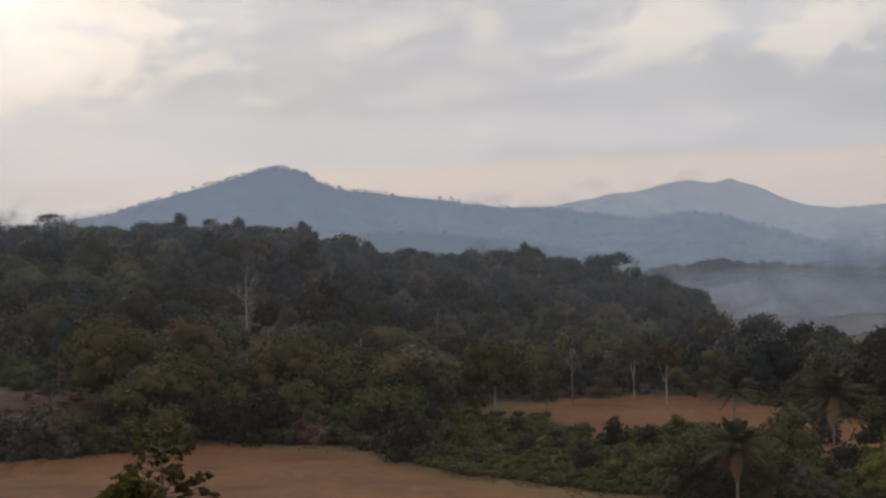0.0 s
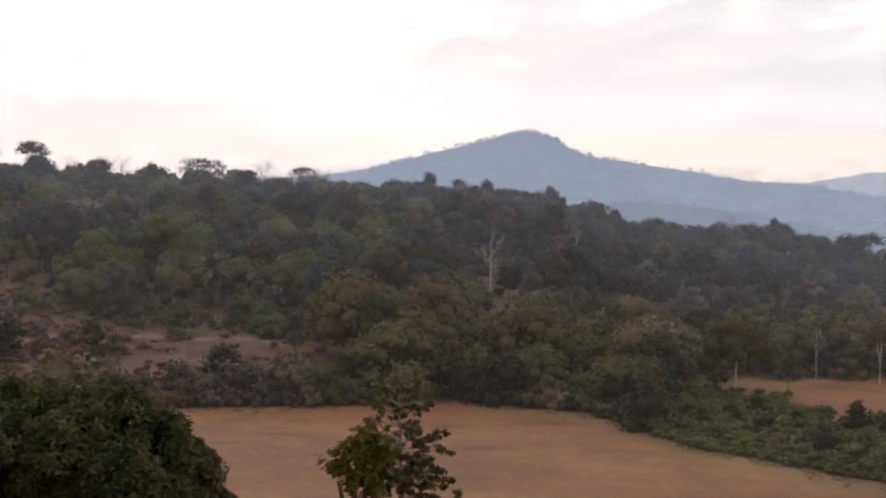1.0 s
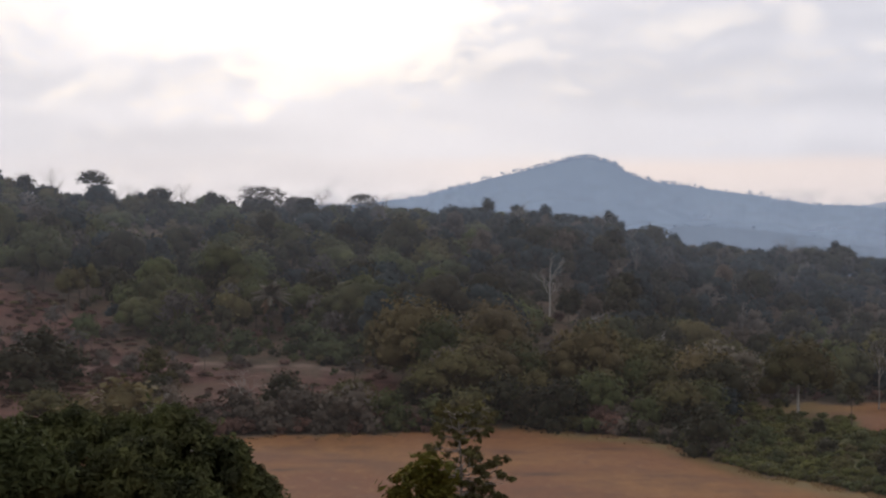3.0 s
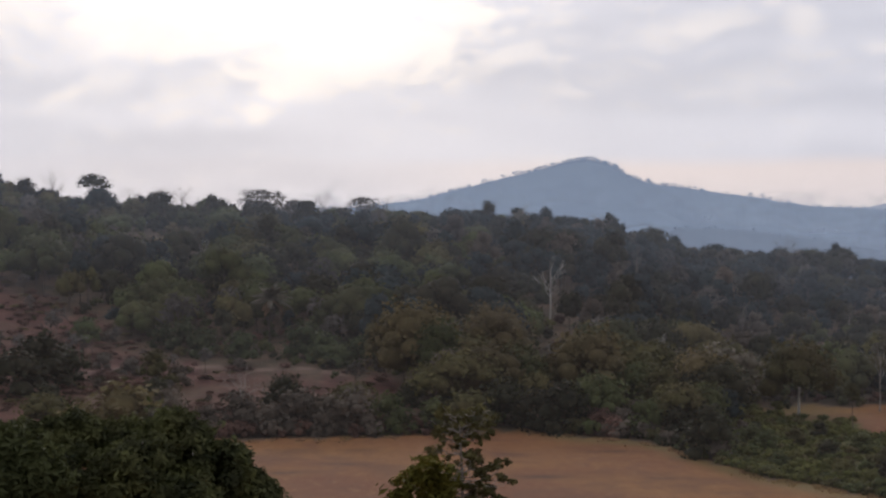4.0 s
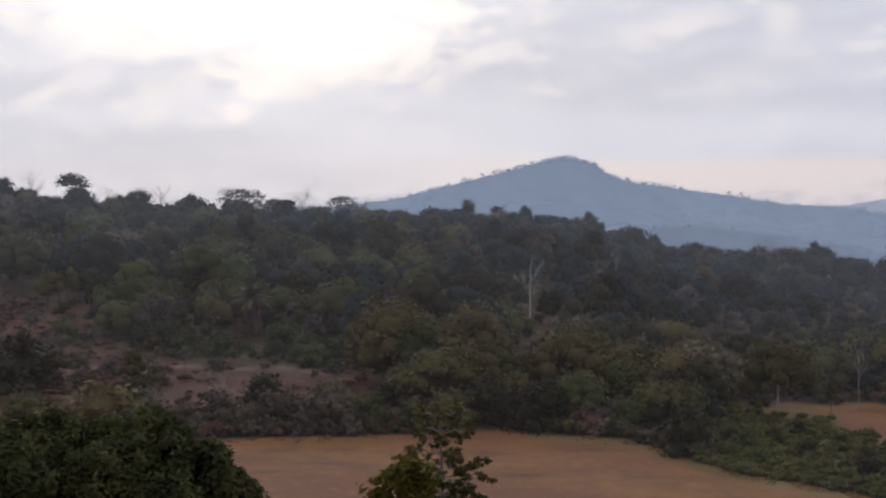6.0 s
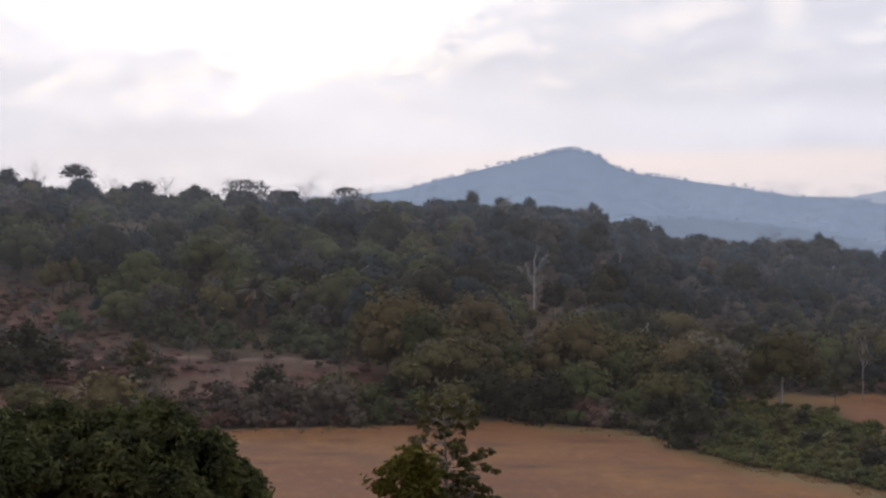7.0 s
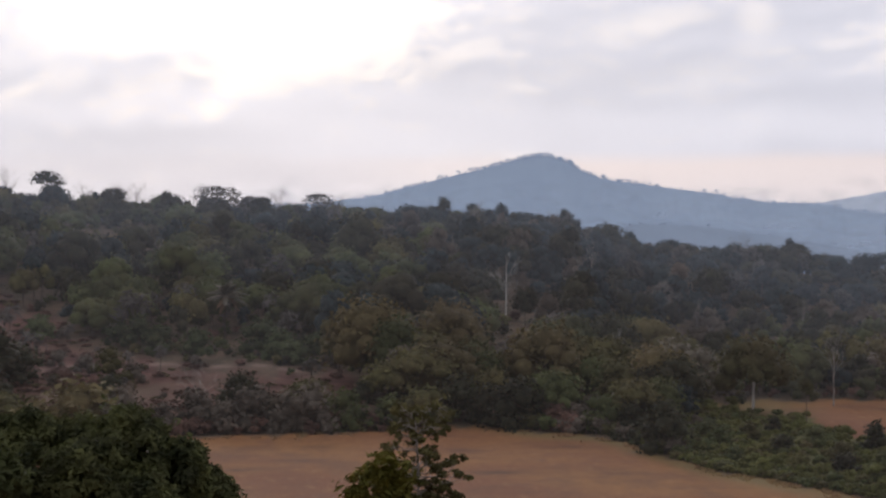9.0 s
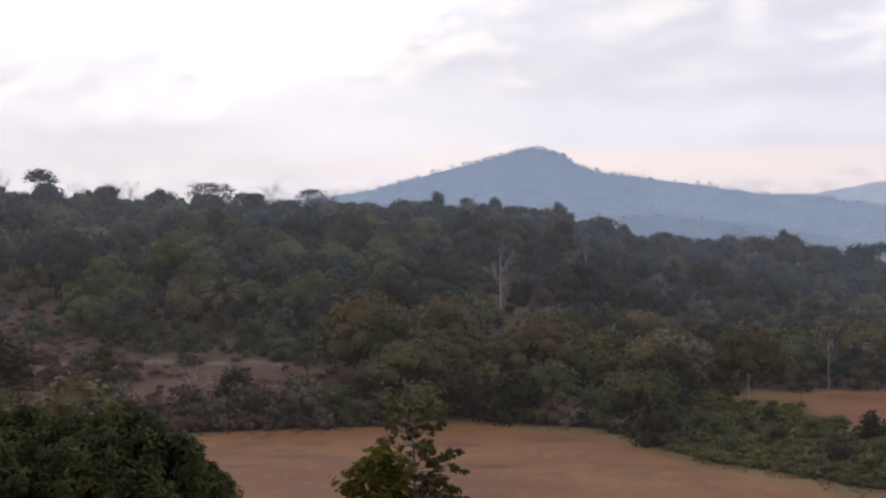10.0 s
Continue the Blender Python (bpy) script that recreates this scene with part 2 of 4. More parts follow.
def scrub_mask(az, r):
    """Where low green scrub and rank grass grow, between the two pastures."""
    return smooth((r - np.interp(az, EDGE_AZ, EDGE_R)) / 6) * smooth((440 - r) / 20) * smooth((az - 7.6) / 0.8)


def polar(az, r):
    return r * math.sin(radians(az)), r * math.cos(radians(az))


def at(az, r):
    x, y = polar(az, r)
    return x, y, float(ground_height(x, y))


# ---- mesh tools ----
def mesh_from(name, verts, quads, mats=(), smooth_faces=False):
    """A mesh of four-sided (or, where two corners coincide, three-sided) faces from arrays."""
    verts, quads = np.asarray(verts, np.float32), np.asarray(quads, np.int32)
    me = bpy.data.meshes.new(name)
    me.vertices.add(len(verts))
    me.vertices.foreach_set("co", verts.ravel())
    me.loops.add(quads.size)
    me.loops.foreach_set("vertex_index", quads.ravel())
    me.polygons.add(len(quads))
    me.polygons.foreach_set("loop_start", np.arange(0, quads.size, 4, dtype=np.int32))
    me.update(calc_edges=True)
    me.polygons.foreach_set("use_smooth", np.full(len(quads), smooth_faces))
    for m in mats:
        me.materials.append(m)
    return me


def part(name, me, parent, label=""):
    ob = new(name, me)
    ob.parent = parent
    return tagged(ob, label)


class Sheaf:
    """Gathers vertices and faces of one mesh."""

    def __init__(self):
        self.v, self.f, self.tones, self.n = [], [], [], 0

    def put(self, v, f, tone=0.0):
        v = np.asarray(v, float).reshape(-1, 3)
        self.tones.append(np.full(len(v), tone, np.float32))
        self.v.append(v)
        self.f.append(np.asarray(f, int).reshape(-1, 4) + self.n)
        self.n += len(v)

    def arrays(self):
        return np.concatenate(self.v), np.concatenate(self.f)

    def mesh(self, name, mat, smooth_faces=False):
        me = mesh_from(name, *self.arrays(), [mat], smooth_faces)
        me.attributes.new("tone", "FLOAT", "POINT").data.foreach_set("value", np.concatenate(self.tones))
        return me

    def tube(self, pts, radii, sides=5):
        pts = np.asarray(pts, float)
        ring = []
        for k, p in enumerate(pts):
            t = pts[min(k + 1, len(pts) - 1)] - pts[max(k - 1, 0)]
            t = t / (np.linalg.norm(t) + 1e-9)
            a = np.cross(t, (0.31, 0.95, 0.05) if abs(t[2]) > 0.8 else (0, 0, 1))
            a /= np.linalg.norm(a) + 1e-9
            b = np.cross(t, a)
            w = np.arange(sides) * 2 * np.pi / sides
            ring.append(p + radii[k] * (np.cos(w)[:, None] * a + np.sin(w)[:, None] * b))
        f = []
        for k in range(len(pts) - 1):
            for s in range(sides):
                s2 = (s + 1) % sides
                f.append((k * sides + s, k * sides + s2, (k + 1) * sides + s2, (k + 1) * sides + s))
        self.put(np.concatenate(ring), f)


def leaf_quads(rng, centres, normals, size, long=1.0, jitter=0.6):
    """Small bent leaf sprays at the centres, facing roughly along the normals."""
    n = len(centres)
    nor = normals + rng.normal(0, jitter, (n, 3))
    nor /= np.linalg.norm(nor, axis=1)[:, None] + 1e-9
    ref = rng.normal(0, 1, (n, 3))
    u = np.cross(nor, ref)
    u /= np.linalg.norm(u, axis=1)[:, None] + 1e-9
    w = np.cross(nor, u)
    s = size * rng.uniform(0.6, 1.3, n)[:, None]
    a, b = u * s * 0.5 * long, w * s * 0.5 / max(long, 1) ** 0.6
    sag = nor * s * 0.14
    v = np.stack([centres - a * rng.uniform(0.7, 1.2, (n, 1)), centres - b + sag, centres + a * rng.uniform(0.7, 1.2, (n, 1)), centres + b + sag], 1)
    return v.reshape(-1, 3), np.arange(n * 4).reshape(n, 4)


def lump(rng, c, r, flat, nu=8, nv=5):
    """The uneven leafy mass of one lobe of a crown."""
    th = np.linspace(0, 2 * np.pi, nu, endpoint=False) + rng.uniform(0, 6)
    ph = np.linspace(-0.9, 1.5, nv)
    T, P = np.meshgrid(th, ph)
    k = rng.uniform(0.84, 1.04, T.shape)
    k[-1] = k[-1].mean()
    v = np.stack([np.cos(T) * np.cos(P), np.sin(T) * np.cos(P), np.sin(P) * flat], -1) * (r * k)[..., None]
    idx = np.arange(nu * nv).reshape(nv, nu)
    nx = np.roll(idx, -1, 1)
    f = np.stack([idx[:-1], nx[:-1], nx[1:], idx[1:]], -1).reshape(-1, 4)
    return v.reshape(-1, 3) + c, f


def crown(rng, width, height, base, lobes, leaves, size, flat=0.7, long=1.0, spread=1.0, mass=0.0, nu=8, nv=5, lobe=(0.18, 0.33)):
    """A crown of leaf sprays on several lobes. base: height of its lower edge; mass: how much of each lobe is solid foliage."""
    cs, rs = [], []
    for k in range(lobes):
        a, q = k * 2.4 + rng.uniform(-0.5, 0.5), math.sqrt((k + 0.3) / lobes) * spread
        lr = width * rng.uniform(*lobe)
        top = 1 - 0.85 * (q * 0.92) ** 3.2
        zc = base + height * ((0.02 if base < 0.5 else 0.10) + (0.90 if base < 0.5 else 0.80) * top * rng.uniform(0.15 if base < 0.5 and k > 2 else 0.84, 1.0)) - lr * flat * 0.4
        cs.append((math.cos(a) * q * (width / 2 - lr * 0.7), math.sin(a) * q * (width / 2 - lr * 0.7), max(zc, base + lr * flat * 0.5)))
        rs.append(lr)
    cs, rs = np.array(cs), np.array(rs)
    pick = rng.choice(lobes, leaves, p=rs ** 2 / (rs ** 2).sum())
    dirs = rng.normal(0, 1, (leaves, 3))
    dirs /= np.linalg.norm(dirs, axis=1)[:, None]
    dirs[:, 2] = np.where(dirs[:, 2] < -0.6, -dirs[:, 2], dirs[:, 2])
    depth = rng.uniform(0.62, 1.12, leaves)[:, None]
    p = cs[pick] + dirs * (rs[pick])[:, None] * depth * np.array((1, 1, flat))
    inside = np.zeros(leaves, bool)
    for c, r in zip(cs, rs):
        q = (p - c) / np.array((1, 1, flat))
        inside |= (q ** 2).sum(1) < (r * 0.55) ** 2
    keep = ~inside
    v, f = leaf_quads(rng, p[keep], dirs[keep] * 0.8 + np.array((0, 0, 0.45)), size, long, 0.55)
    if mass:
        sh = Sheaf()
        sh.put(v, f)
        for c, r in zip(cs, rs):
            sh.put(*lump(rng, c, r * mass, flat, nu, nv))
        v, f = sh.arrays()
    return v, f, cs, rs


def wood(rng, height, base, girth, tips, sides=5):
    """A tapered trunk, and the limbs to some of the crown's lobes, as two sheaves."""
    s, limbs = Sheaf(), Sheaf()
    bend = rng.uniform(-1, 1, 2) * height * 0.03
    trunk = [(bend[0] * t * t, bend[1] * t * t, -0.4 + (base + 0.4 + (height - base) * 0.45) * t) for t in np.linspace(0, 1, 6)]
    s.tube(trunk, girth * np.array([1.25, 0.9, 0.78, 0.65, 0.48, 0.22]), sides)
    trunk = np.array(trunk)
    for c in tips:
        k = rng.integers(2, 5)
        a = trunk[k]
        mid = a * 0.5 + np.array(c) * 0.5 + np.array((0, 0, -0.06 * height))
        limbs.tube([a, mid, c], girth * np.array([0.42, 0.28, 0.08]), max(3, sides - 1))
    return s, limbs


def twigs(s, rng, a, way, length, girth, depth, sides=4):
    """Bare branches, forking."""
    way = way / np.linalg.norm(way)
    mid = a + way * length * 0.5 + rng.normal(0, 0.06, 3) * length
    end = a + way * length + rng.normal(0, 0.08, 3) * length
    s.tube([a, mid, end], [girth, girth * 0.8, girth * 0.55], sides)
    if depth == 0:
        return [end]
    ends = []
    for k in range(3 if depth > 1 else 4):
        w = way + rng.normal(0, 0.55, 3) + np.array((0, 0, 0.18))
        ends += twigs(s, rng, mid if k == 0 else end, w, length * rng.uniform(0.55, 0.8), girth * 0.55, depth - 1, max(3, sides - 1))
    return ends


# kind: crown width, tree height, crown base, lobes, leaf sprays, spray size, flatness, length, foliage, bark
KINDS = {
    "round": (9.5, 10.5, 1.2, 9, 560, 0.72, 0.85, 1.0),
    "tall": (8.8, 14.0, 3.5, 9, 560, 0.72, 0.95, 1.0),
    "broad": (14.5, 12.0, 3.4, 13, 1000, 0.80, 0.66, 1.0),
    "dome": (16.0, 15.0, 2.6, 18, 1300, 0.80, 0.85, 1.0),
    "stilt": (9.0, 16.0, 8.0, 10, 620, 0.70, 0.85, 1.8),
    "bushy": (7.5, 6.2, 0.0, 9, 460, 0.60, 0.9, 1.0),
    "sparse": (8.0, 12.0, 3.2, 10, 460, 0.80, 1.0, 3.2),
    "lace": (19.0, 17.0, 8.5, 18, 620, 1.0, 0.62, 3.4),
    "umbrella": (12.0, 16.0, 9.5, 13, 420, 0.75, 0.45, 1.4),
    "low": (3.8, 2.5, 0.0, 5, 170, 0.44, 0.85, 1.3),
}


def template(kind, seed, light=False):
    """Crown and wood arrays of a tree of this kind."""
    w, h, base, lobes, leaves, size, flat, long = KINDS[kind]
    rng = np.random.default_rng(seed)
    w, h = w * rng.uniform(0.9, 1.12), h * rng.uniform(0.92, 1.08)
    solid = {"sparse": 0.0, "lace": 0.0, "stilt": 0.5, "umbrella": 0.5}.get(kind, 0.80 if light else 0.58)
    nu, nv = 8, 5
    if not light and solid > 0.6:
        leaves, size = int(leaves * 2.0), size * 0.82
    if light:
        leaves, size, lobes, nu, nv = int(leaves * 0.34), size * 1.2, max(4, int(lobes * 0.6)), 6, 4
    v, f, cs, rs = crown(rng, w, h - base, base, lobes, leaves, size, flat, long, 1.0, solid, nu, nv)
    v[:, 2] *= h / v[:, 2].max()
    s, limbs = wood(rng, h, base, (0.012 if kind == "stilt" else 0.020) * h, cs[: 3 if light else 6], 4 if light else 6)
    return (v, f), s.arrays(), limbs.arrays()


def planted(name, label, category, group, az, r, scale=1.0, turn=0.0):
    x, y, zg = at(az, r)
    root = tagged(new(name), label, category, group)
    root.matrix_world = Matrix.Translation((x, y, zg)) @ Matrix.Rotation(turn, 4, "Z") @ Matrix.Scale(scale, 4)
    return root


# ---- ground ----
def build_ground():
    az = np.concatenate([np.arange(-180, -30, 5.0), np.arange(-30, -16, 1.0), np.arange(-16, 25, 0.25), np.arange(25, 40, 1.0), np.arange(40, 180, 5.0)])
    r = np.concatenate([[0.0], np.arange(2, 30, 4), np.arange(30, 240, 10), np.arange(240, 480, 3.0), np.arange(480, 960, 12), np.geomspace(960, 4700, 34)])
    A, R = np.meshgrid(az, r)
    x, y = R * np.sin(np.radians(A)), R * np.cos(np.radians(A))
    zz = ground_height(x, y)
    n, m = A.shape
    idx = np.arange(n * m).reshape(n, m)
    nxt = np.roll(idx, -1, axis=1)
    f = np.stack([idx[:-1], nxt[:-1], nxt[1:], idx[1:]], -1).reshape(-1, 4)
    m_, N = material("pasture_and_forest_floor")
    place = N.add("ShaderNodeNewGeometry").outputs["Position"]
    field = N.add("ShaderNodeAttribute", attribute_name="pasture").outputs["Fac"]
    bare = N.add("ShaderNodeAttribute", attribute_name="clearing").outputs["Fac"]
    n1, n2, n3 = N.noise(place, 0.02, 5.0), N.noise(N.stretch(place, (1.0, 0.7, 1.0)), 0.16, 6.0, 0.65), N.noise(place, 1.6, 4.0, 0.7)
    grass = N.mix(N.span(n1, 0.34, 0.66), (0.148, 0.057, 0.030, 1), (0.216, 0.100, 0.037, 1))
    grass = N.mix(N.span(n2, 0.50, 0.78), grass, (0.135, 0.062, 0.038, 1))
    grass = N.mix(N.math("MULTIPLY", N.span(n3, 0.40, 0.75), 0.5), grass, (0.204, 0.110, 0.052, 1))
    floor = N.mix(N.span(n2, 0.35, 0.65), (0.070, 0.055, 0.036, 1), (0.120, 0.082, 0.055, 1))
    red = N.mix(N.span(n2, 0.35, 0.70), (0.076, 0.037, 0.030, 1), (0.130, 0.065, 0.050, 1))
    red = N.mix(N.math("MULTIPLY", N.span(n1, 0.45, 0.65), 0.6), red, (0.110, 0.085, 0.055, 1))
    rank = N.mix(N.span(n2, 0.35, 0.65), (0.052, 0.052, 0.018, 1), (0.090, 0.085, 0.030, 1))
    lush = N.add("ShaderNodeAttribute", attribute_name="scrub").outputs["Fac"]
    floor = N.mix(lush, floor, rank)
    drift = N.noise(N.stretch(place, (1.0, 0.35, 1.0)), 0.55, 5.0, 0.7)
    grass = N.mix(N.math("MULTIPLY", N.span(drift, 0.50, 0.72), 0.55), grass, (0.135, 0.060, 0.034, 1))
    grass = N.mix(N.math("MULTIPLY", N.span(drift, 0.48, 0.28), 0.5), grass, (0.270, 0.146, 0.064, 1))
    blot = N.math("MULTIPLY", N.span(N.noise(N.stretch(place, (1.0, 0.6, 1.0)), 0.05, 5.0, 0.65), 0.48, 0.66), 0.7)
    grass = N.mix(blot, grass, (0.122, 0.058, 0.033, 1))
    verge = N.math("MULTIPLY", N.add("ShaderNodeAttribute", attribute_name="verge").outputs["Fac"], N.span(n2, 0.25, 0.6, 0.45, 0.9))
    grass = N.mix(verge, grass, (0.128, 0.098, 0.040, 1))
    trod = N.math("MULTIPLY", N.add("ShaderNodeAttribute", attribute_name="trampled").outputs["Fac"], N.span(n2, 0.3, 0.6, 0.4, 0.9))
    grass = N.mix(trod, grass, (0.078, 0.040, 0.028, 1))
    c = N.mix(bare, N.mix(field, floor, grass), red)
    worn = N.math("MULTIPLY", N.add("ShaderNodeAttribute", attribute_name="track").outputs["Fac"], N.span(n2, 0.30, 0.55))
    c = N.mix(N.math("MULTIPLY", worn, 0.6), c, (0.260, 0.180, 0.150, 1))
    bump = N.add("ShaderNodeBump", {"Height": n3, "Strength": 0.6, "Distance": 0.15}).outputs[0]
    finish(N, c, 0.95, bump, 0.1)
    me = mesh_from("ground", np.stack([x, y, zz], -1).reshape(-1, 3), f, [m_], True)
    for name, mask in (("pasture", field_mask(A, R)), ("clearing", clear_mask(A, R)), ("scrub", scrub_mask(A, R)), ("track", track_mask(A, R)), ("verge", verge_mask(A, R)), ("trampled", patch_mask(A, R))):
        me.attributes.new(name, "FLOAT", "POINT").data.foreach_set("value", mask.astype(np.float32).ravel())
    tagged(new("ground", me), "dry reddish-brown pasture and leaf-strewn forest floor", "ground", kind="structure")


build_ground()


# ---- distant mountains ----
def mountain(name, label, az, el, dist, base, width, seed, body, air, trees=0, even=2):
    """A far ridge with spurs and gullies. az, el: the crest line in degrees; base: height of its foot; air: emission
    put on the slopes as the light of the hazy air.
    """
    a = np.arange(az[0] - 6, az[-1] + 6, 0.06)
    line = EYE + dist * np.tan(np.radians(np.interp(a, az, el)))
    k = np.ones(2 * even + 1) / (2 * even + 1)
    line = np.convolve(np.pad(line, even, "edge"), k, "valid")
    rng = np.random.default_rng(seed)
    line += np.convolve(rng.normal(0, 1, len(a) + 4), np.ones(5) / 5, "valid") * dist * 0.0004
    s = np.linspace(-1, 0.8, 44)
    S, A = np.meshgrid(s, a, indexing="ij")
    gully = 0.5 + 0.5 * np.sin(A * 2.3 + 2.2 * np.sin(A * 0.7 + seed) + S * 2.0)
    shape = np.clip(1 - np.abs(S), 0, 1) ** (0.85 + 0.30 * gully * np.abs(S))
    R = dist + S * width
    zz = base + (line[None, :] - base) * shape + (ripple(A * 60, R, 260, seed) * 3) * np.abs(S)
    x, y = R * np.sin(np.radians(A)), R * np.cos(np.radians(A))
    n, m = A.shape
    idx = np.arange(n * m).reshape(n, m)
    f = np.stack([idx[:-1, :-1], idx[:-1, 1:], idx[1:, 1:], idx[1:, :-1]], -1).reshape(-1, 4)
    mat, N = material(name + "_hazed_slopes")
    place = N.add("ShaderNodeNewGeometry").outputs["Position"]
    place = N.stretch(place, (1.0, 0.2, 0.9))
    n1, n2 = N.noise(place, 0.012, 5.0, 0.6), N.noise(place, 0.06, 5.0, 0.65)
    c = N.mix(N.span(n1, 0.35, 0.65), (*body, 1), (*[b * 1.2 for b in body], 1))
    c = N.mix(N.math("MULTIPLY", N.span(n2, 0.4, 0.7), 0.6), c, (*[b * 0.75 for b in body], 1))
    # blue haze over the slopes comes from their own emission
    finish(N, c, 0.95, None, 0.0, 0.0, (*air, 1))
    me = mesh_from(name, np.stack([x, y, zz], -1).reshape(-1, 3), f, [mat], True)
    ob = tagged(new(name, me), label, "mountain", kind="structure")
    if trees:
        # single trees that stand out along the skyline
        sh = Sheaf()
        top = int(np.argmax(s >= -0.02))
        inside = np.where((a > az[0]) & (a < az[-1]))[0]
        near_peak = np.exp(-((a[inside] - a[inside][np.argmax(line[inside])]) / 1.6) ** 2) * 2.5 + 0.6
        for i in rng.choice(inside, trees, p=near_peak / near_peak.sum()):
            row = top + int(rng.integers(-1, 2))
            p = np.array((x[row, i], y[row, i], zz[row, i]))
            h = dist * rng.choice([0.0008, 0.0012, 0.0017, 0.0025], p=[0.34, 0.34, 0.24, 0.08]) * rng.uniform(0.8, 1.2)
            p[2] -= h * 0.16
            v, q, _, _ = crown(rng, h * rng.uniform(0.9, 1.5), h * 0.75, h * 0.25, 5, 22, h * 0.34, 0.8)
            sh.put(v + p, q)
            sh.tube([p + (0, 0, -1), p + (0, 0, h * 0.6)], [h * 0.05, h * 0.02], 4)
        tagged(new("skyline_trees", sh.mesh("skyline_trees", mat)), "scattered trees along the hazy mountain crest", "trees", kind="stuff")
    return ob


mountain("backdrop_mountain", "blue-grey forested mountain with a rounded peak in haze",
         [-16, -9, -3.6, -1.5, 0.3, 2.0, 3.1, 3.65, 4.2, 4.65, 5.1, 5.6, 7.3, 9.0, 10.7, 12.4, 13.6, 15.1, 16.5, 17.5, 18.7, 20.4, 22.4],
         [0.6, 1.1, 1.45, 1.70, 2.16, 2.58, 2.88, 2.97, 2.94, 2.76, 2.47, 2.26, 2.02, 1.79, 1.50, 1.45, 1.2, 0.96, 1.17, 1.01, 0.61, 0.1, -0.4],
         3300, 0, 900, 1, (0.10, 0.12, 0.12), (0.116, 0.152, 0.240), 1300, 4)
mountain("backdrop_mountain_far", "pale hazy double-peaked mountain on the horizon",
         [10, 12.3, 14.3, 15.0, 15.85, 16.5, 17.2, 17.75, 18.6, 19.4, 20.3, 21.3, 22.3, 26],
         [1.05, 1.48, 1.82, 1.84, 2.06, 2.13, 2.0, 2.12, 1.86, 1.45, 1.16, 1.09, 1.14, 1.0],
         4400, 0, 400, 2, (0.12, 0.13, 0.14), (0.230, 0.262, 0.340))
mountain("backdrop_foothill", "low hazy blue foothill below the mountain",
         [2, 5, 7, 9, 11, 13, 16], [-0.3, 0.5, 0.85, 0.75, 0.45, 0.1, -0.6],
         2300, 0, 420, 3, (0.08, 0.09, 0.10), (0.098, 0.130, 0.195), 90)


# ---- woods ----
MIXES = {
    "hill_left": [("dome", "dark"), ("round", "dark"), ("dome", "dark"), ("broad", "hazed"), ("dome", "green"), ("dome", "green"), ("round", "olive"), ("round", "green"), ("tall", "dark"), ("broad", "green"), ("bushy", "green"), ("tall", "hazed"), ("round", "dark"), ("sparse", "dry"), ("broad", "olive")],
    "hill_mid": [("sparse", "dry"), ("tall", "hazed"), ("round", "dark"), ("tall", "dark"), ("tall", "hazed"), ("round", "hazed"), ("broad", "hazed"), ("tall", "grey"), ("broad", "dark")],
    "hill_right": [("tall", "hazed"), ("round", "hazed"), ("tall", "dark"), ("tall", "hazed"), ("broad", "dark"), ("round", "hazed"), ("sparse", "dry"), ("round", "dark")],
    "foot": [("dome", "green"), ("round", "green"), ("dome", "tan"), ("round", "dark"), ("round", "olive"), ("broad", "olive"), ("bushy", "dark"), ("round", "grey"), ("tall", "dark"), ("bushy", "green"), ("sparse", "dry")],
    "plain": [("round", "dark"), ("round", "green"), ("round", "grey"), ("round", "dark"), ("bushy", "green"), ("round", "hazed"), ("round", "olive")],
    "clearing": [("low", "olive"), ("low", "grey"), ("low", "rust"), ("bushy", "grey"), ("low", "rust"), ("sparse", "dry"), ("low", "rust"), ("bushy", "rust")],
}
WORDS = {"green": "leafy green", "dark": "dark green", "olive": "olive-green", "bush": "muted green", "tan": "brownish olive", "grey": "greyish silver-green", "hazed": "haze-blued green",
         "dry": "leafless grey-brown", "fresh": "fresh green", "yellow": "yellowing", "silver": "silvery grey", "lime": "yellow-green", "glossy": "glossy dark green", "rust": "reddish dry"}
SHAPES = {"round": "round-crowned tree", "tall": "tall forest tree", "broad": "broad spreading tree", "dome": "wide dome-crowned tree", "stilt": "slender high-crowned tree", "lace": "wide bare lacy tree", "umbrella": "flat-topped umbrella tree", "bushy": "bushy low tree", "sparse": "thin bare tree", "low": "low shrub"}

near_tpl, far_tpl = {}, {}
for i, kind in enumerate(KINDS):
    near_tpl[kind] = [template(kind, 100 + 10 * i + k) for k in range(4)]
    far_tpl[kind] = [template(kind, 300 + 10 * i + k, True) for k in range(4)]


def tussock(seed):
    """A very small bush for the masses of undergrowth."""
    v, f, _c, _r = crown(np.random.default_rng(seed), 3.6, 2.4, 0.0, 4, 52, 0.62, 0.85, 1.2, 1.0, 0.82, 5, 3, (0.2, 0.32))
    v[:, 2] *= 2.3 / v[:, 2].max()
    return v, f


tufts = [tussock(500 + k) for k in range(6)]
mesh_cache = {}


def tree_meshes(kind, leaf, k, bark="brown"):
    key = (kind, leaf, k, bark)
    if key not in mesh_cache:
        (v, f), (wv, wf), (lv, lf) = near_tpl[kind][k]
        mesh_cache[key] = (mesh_from("crown", v, f, [LEAF[leaf]], True), mesh_from("trunk", wv, wf, [BARK[bark]], True), mesh_from("limbs", lv, lf, [BARK[bark]], True))
    return mesh_cache[key]


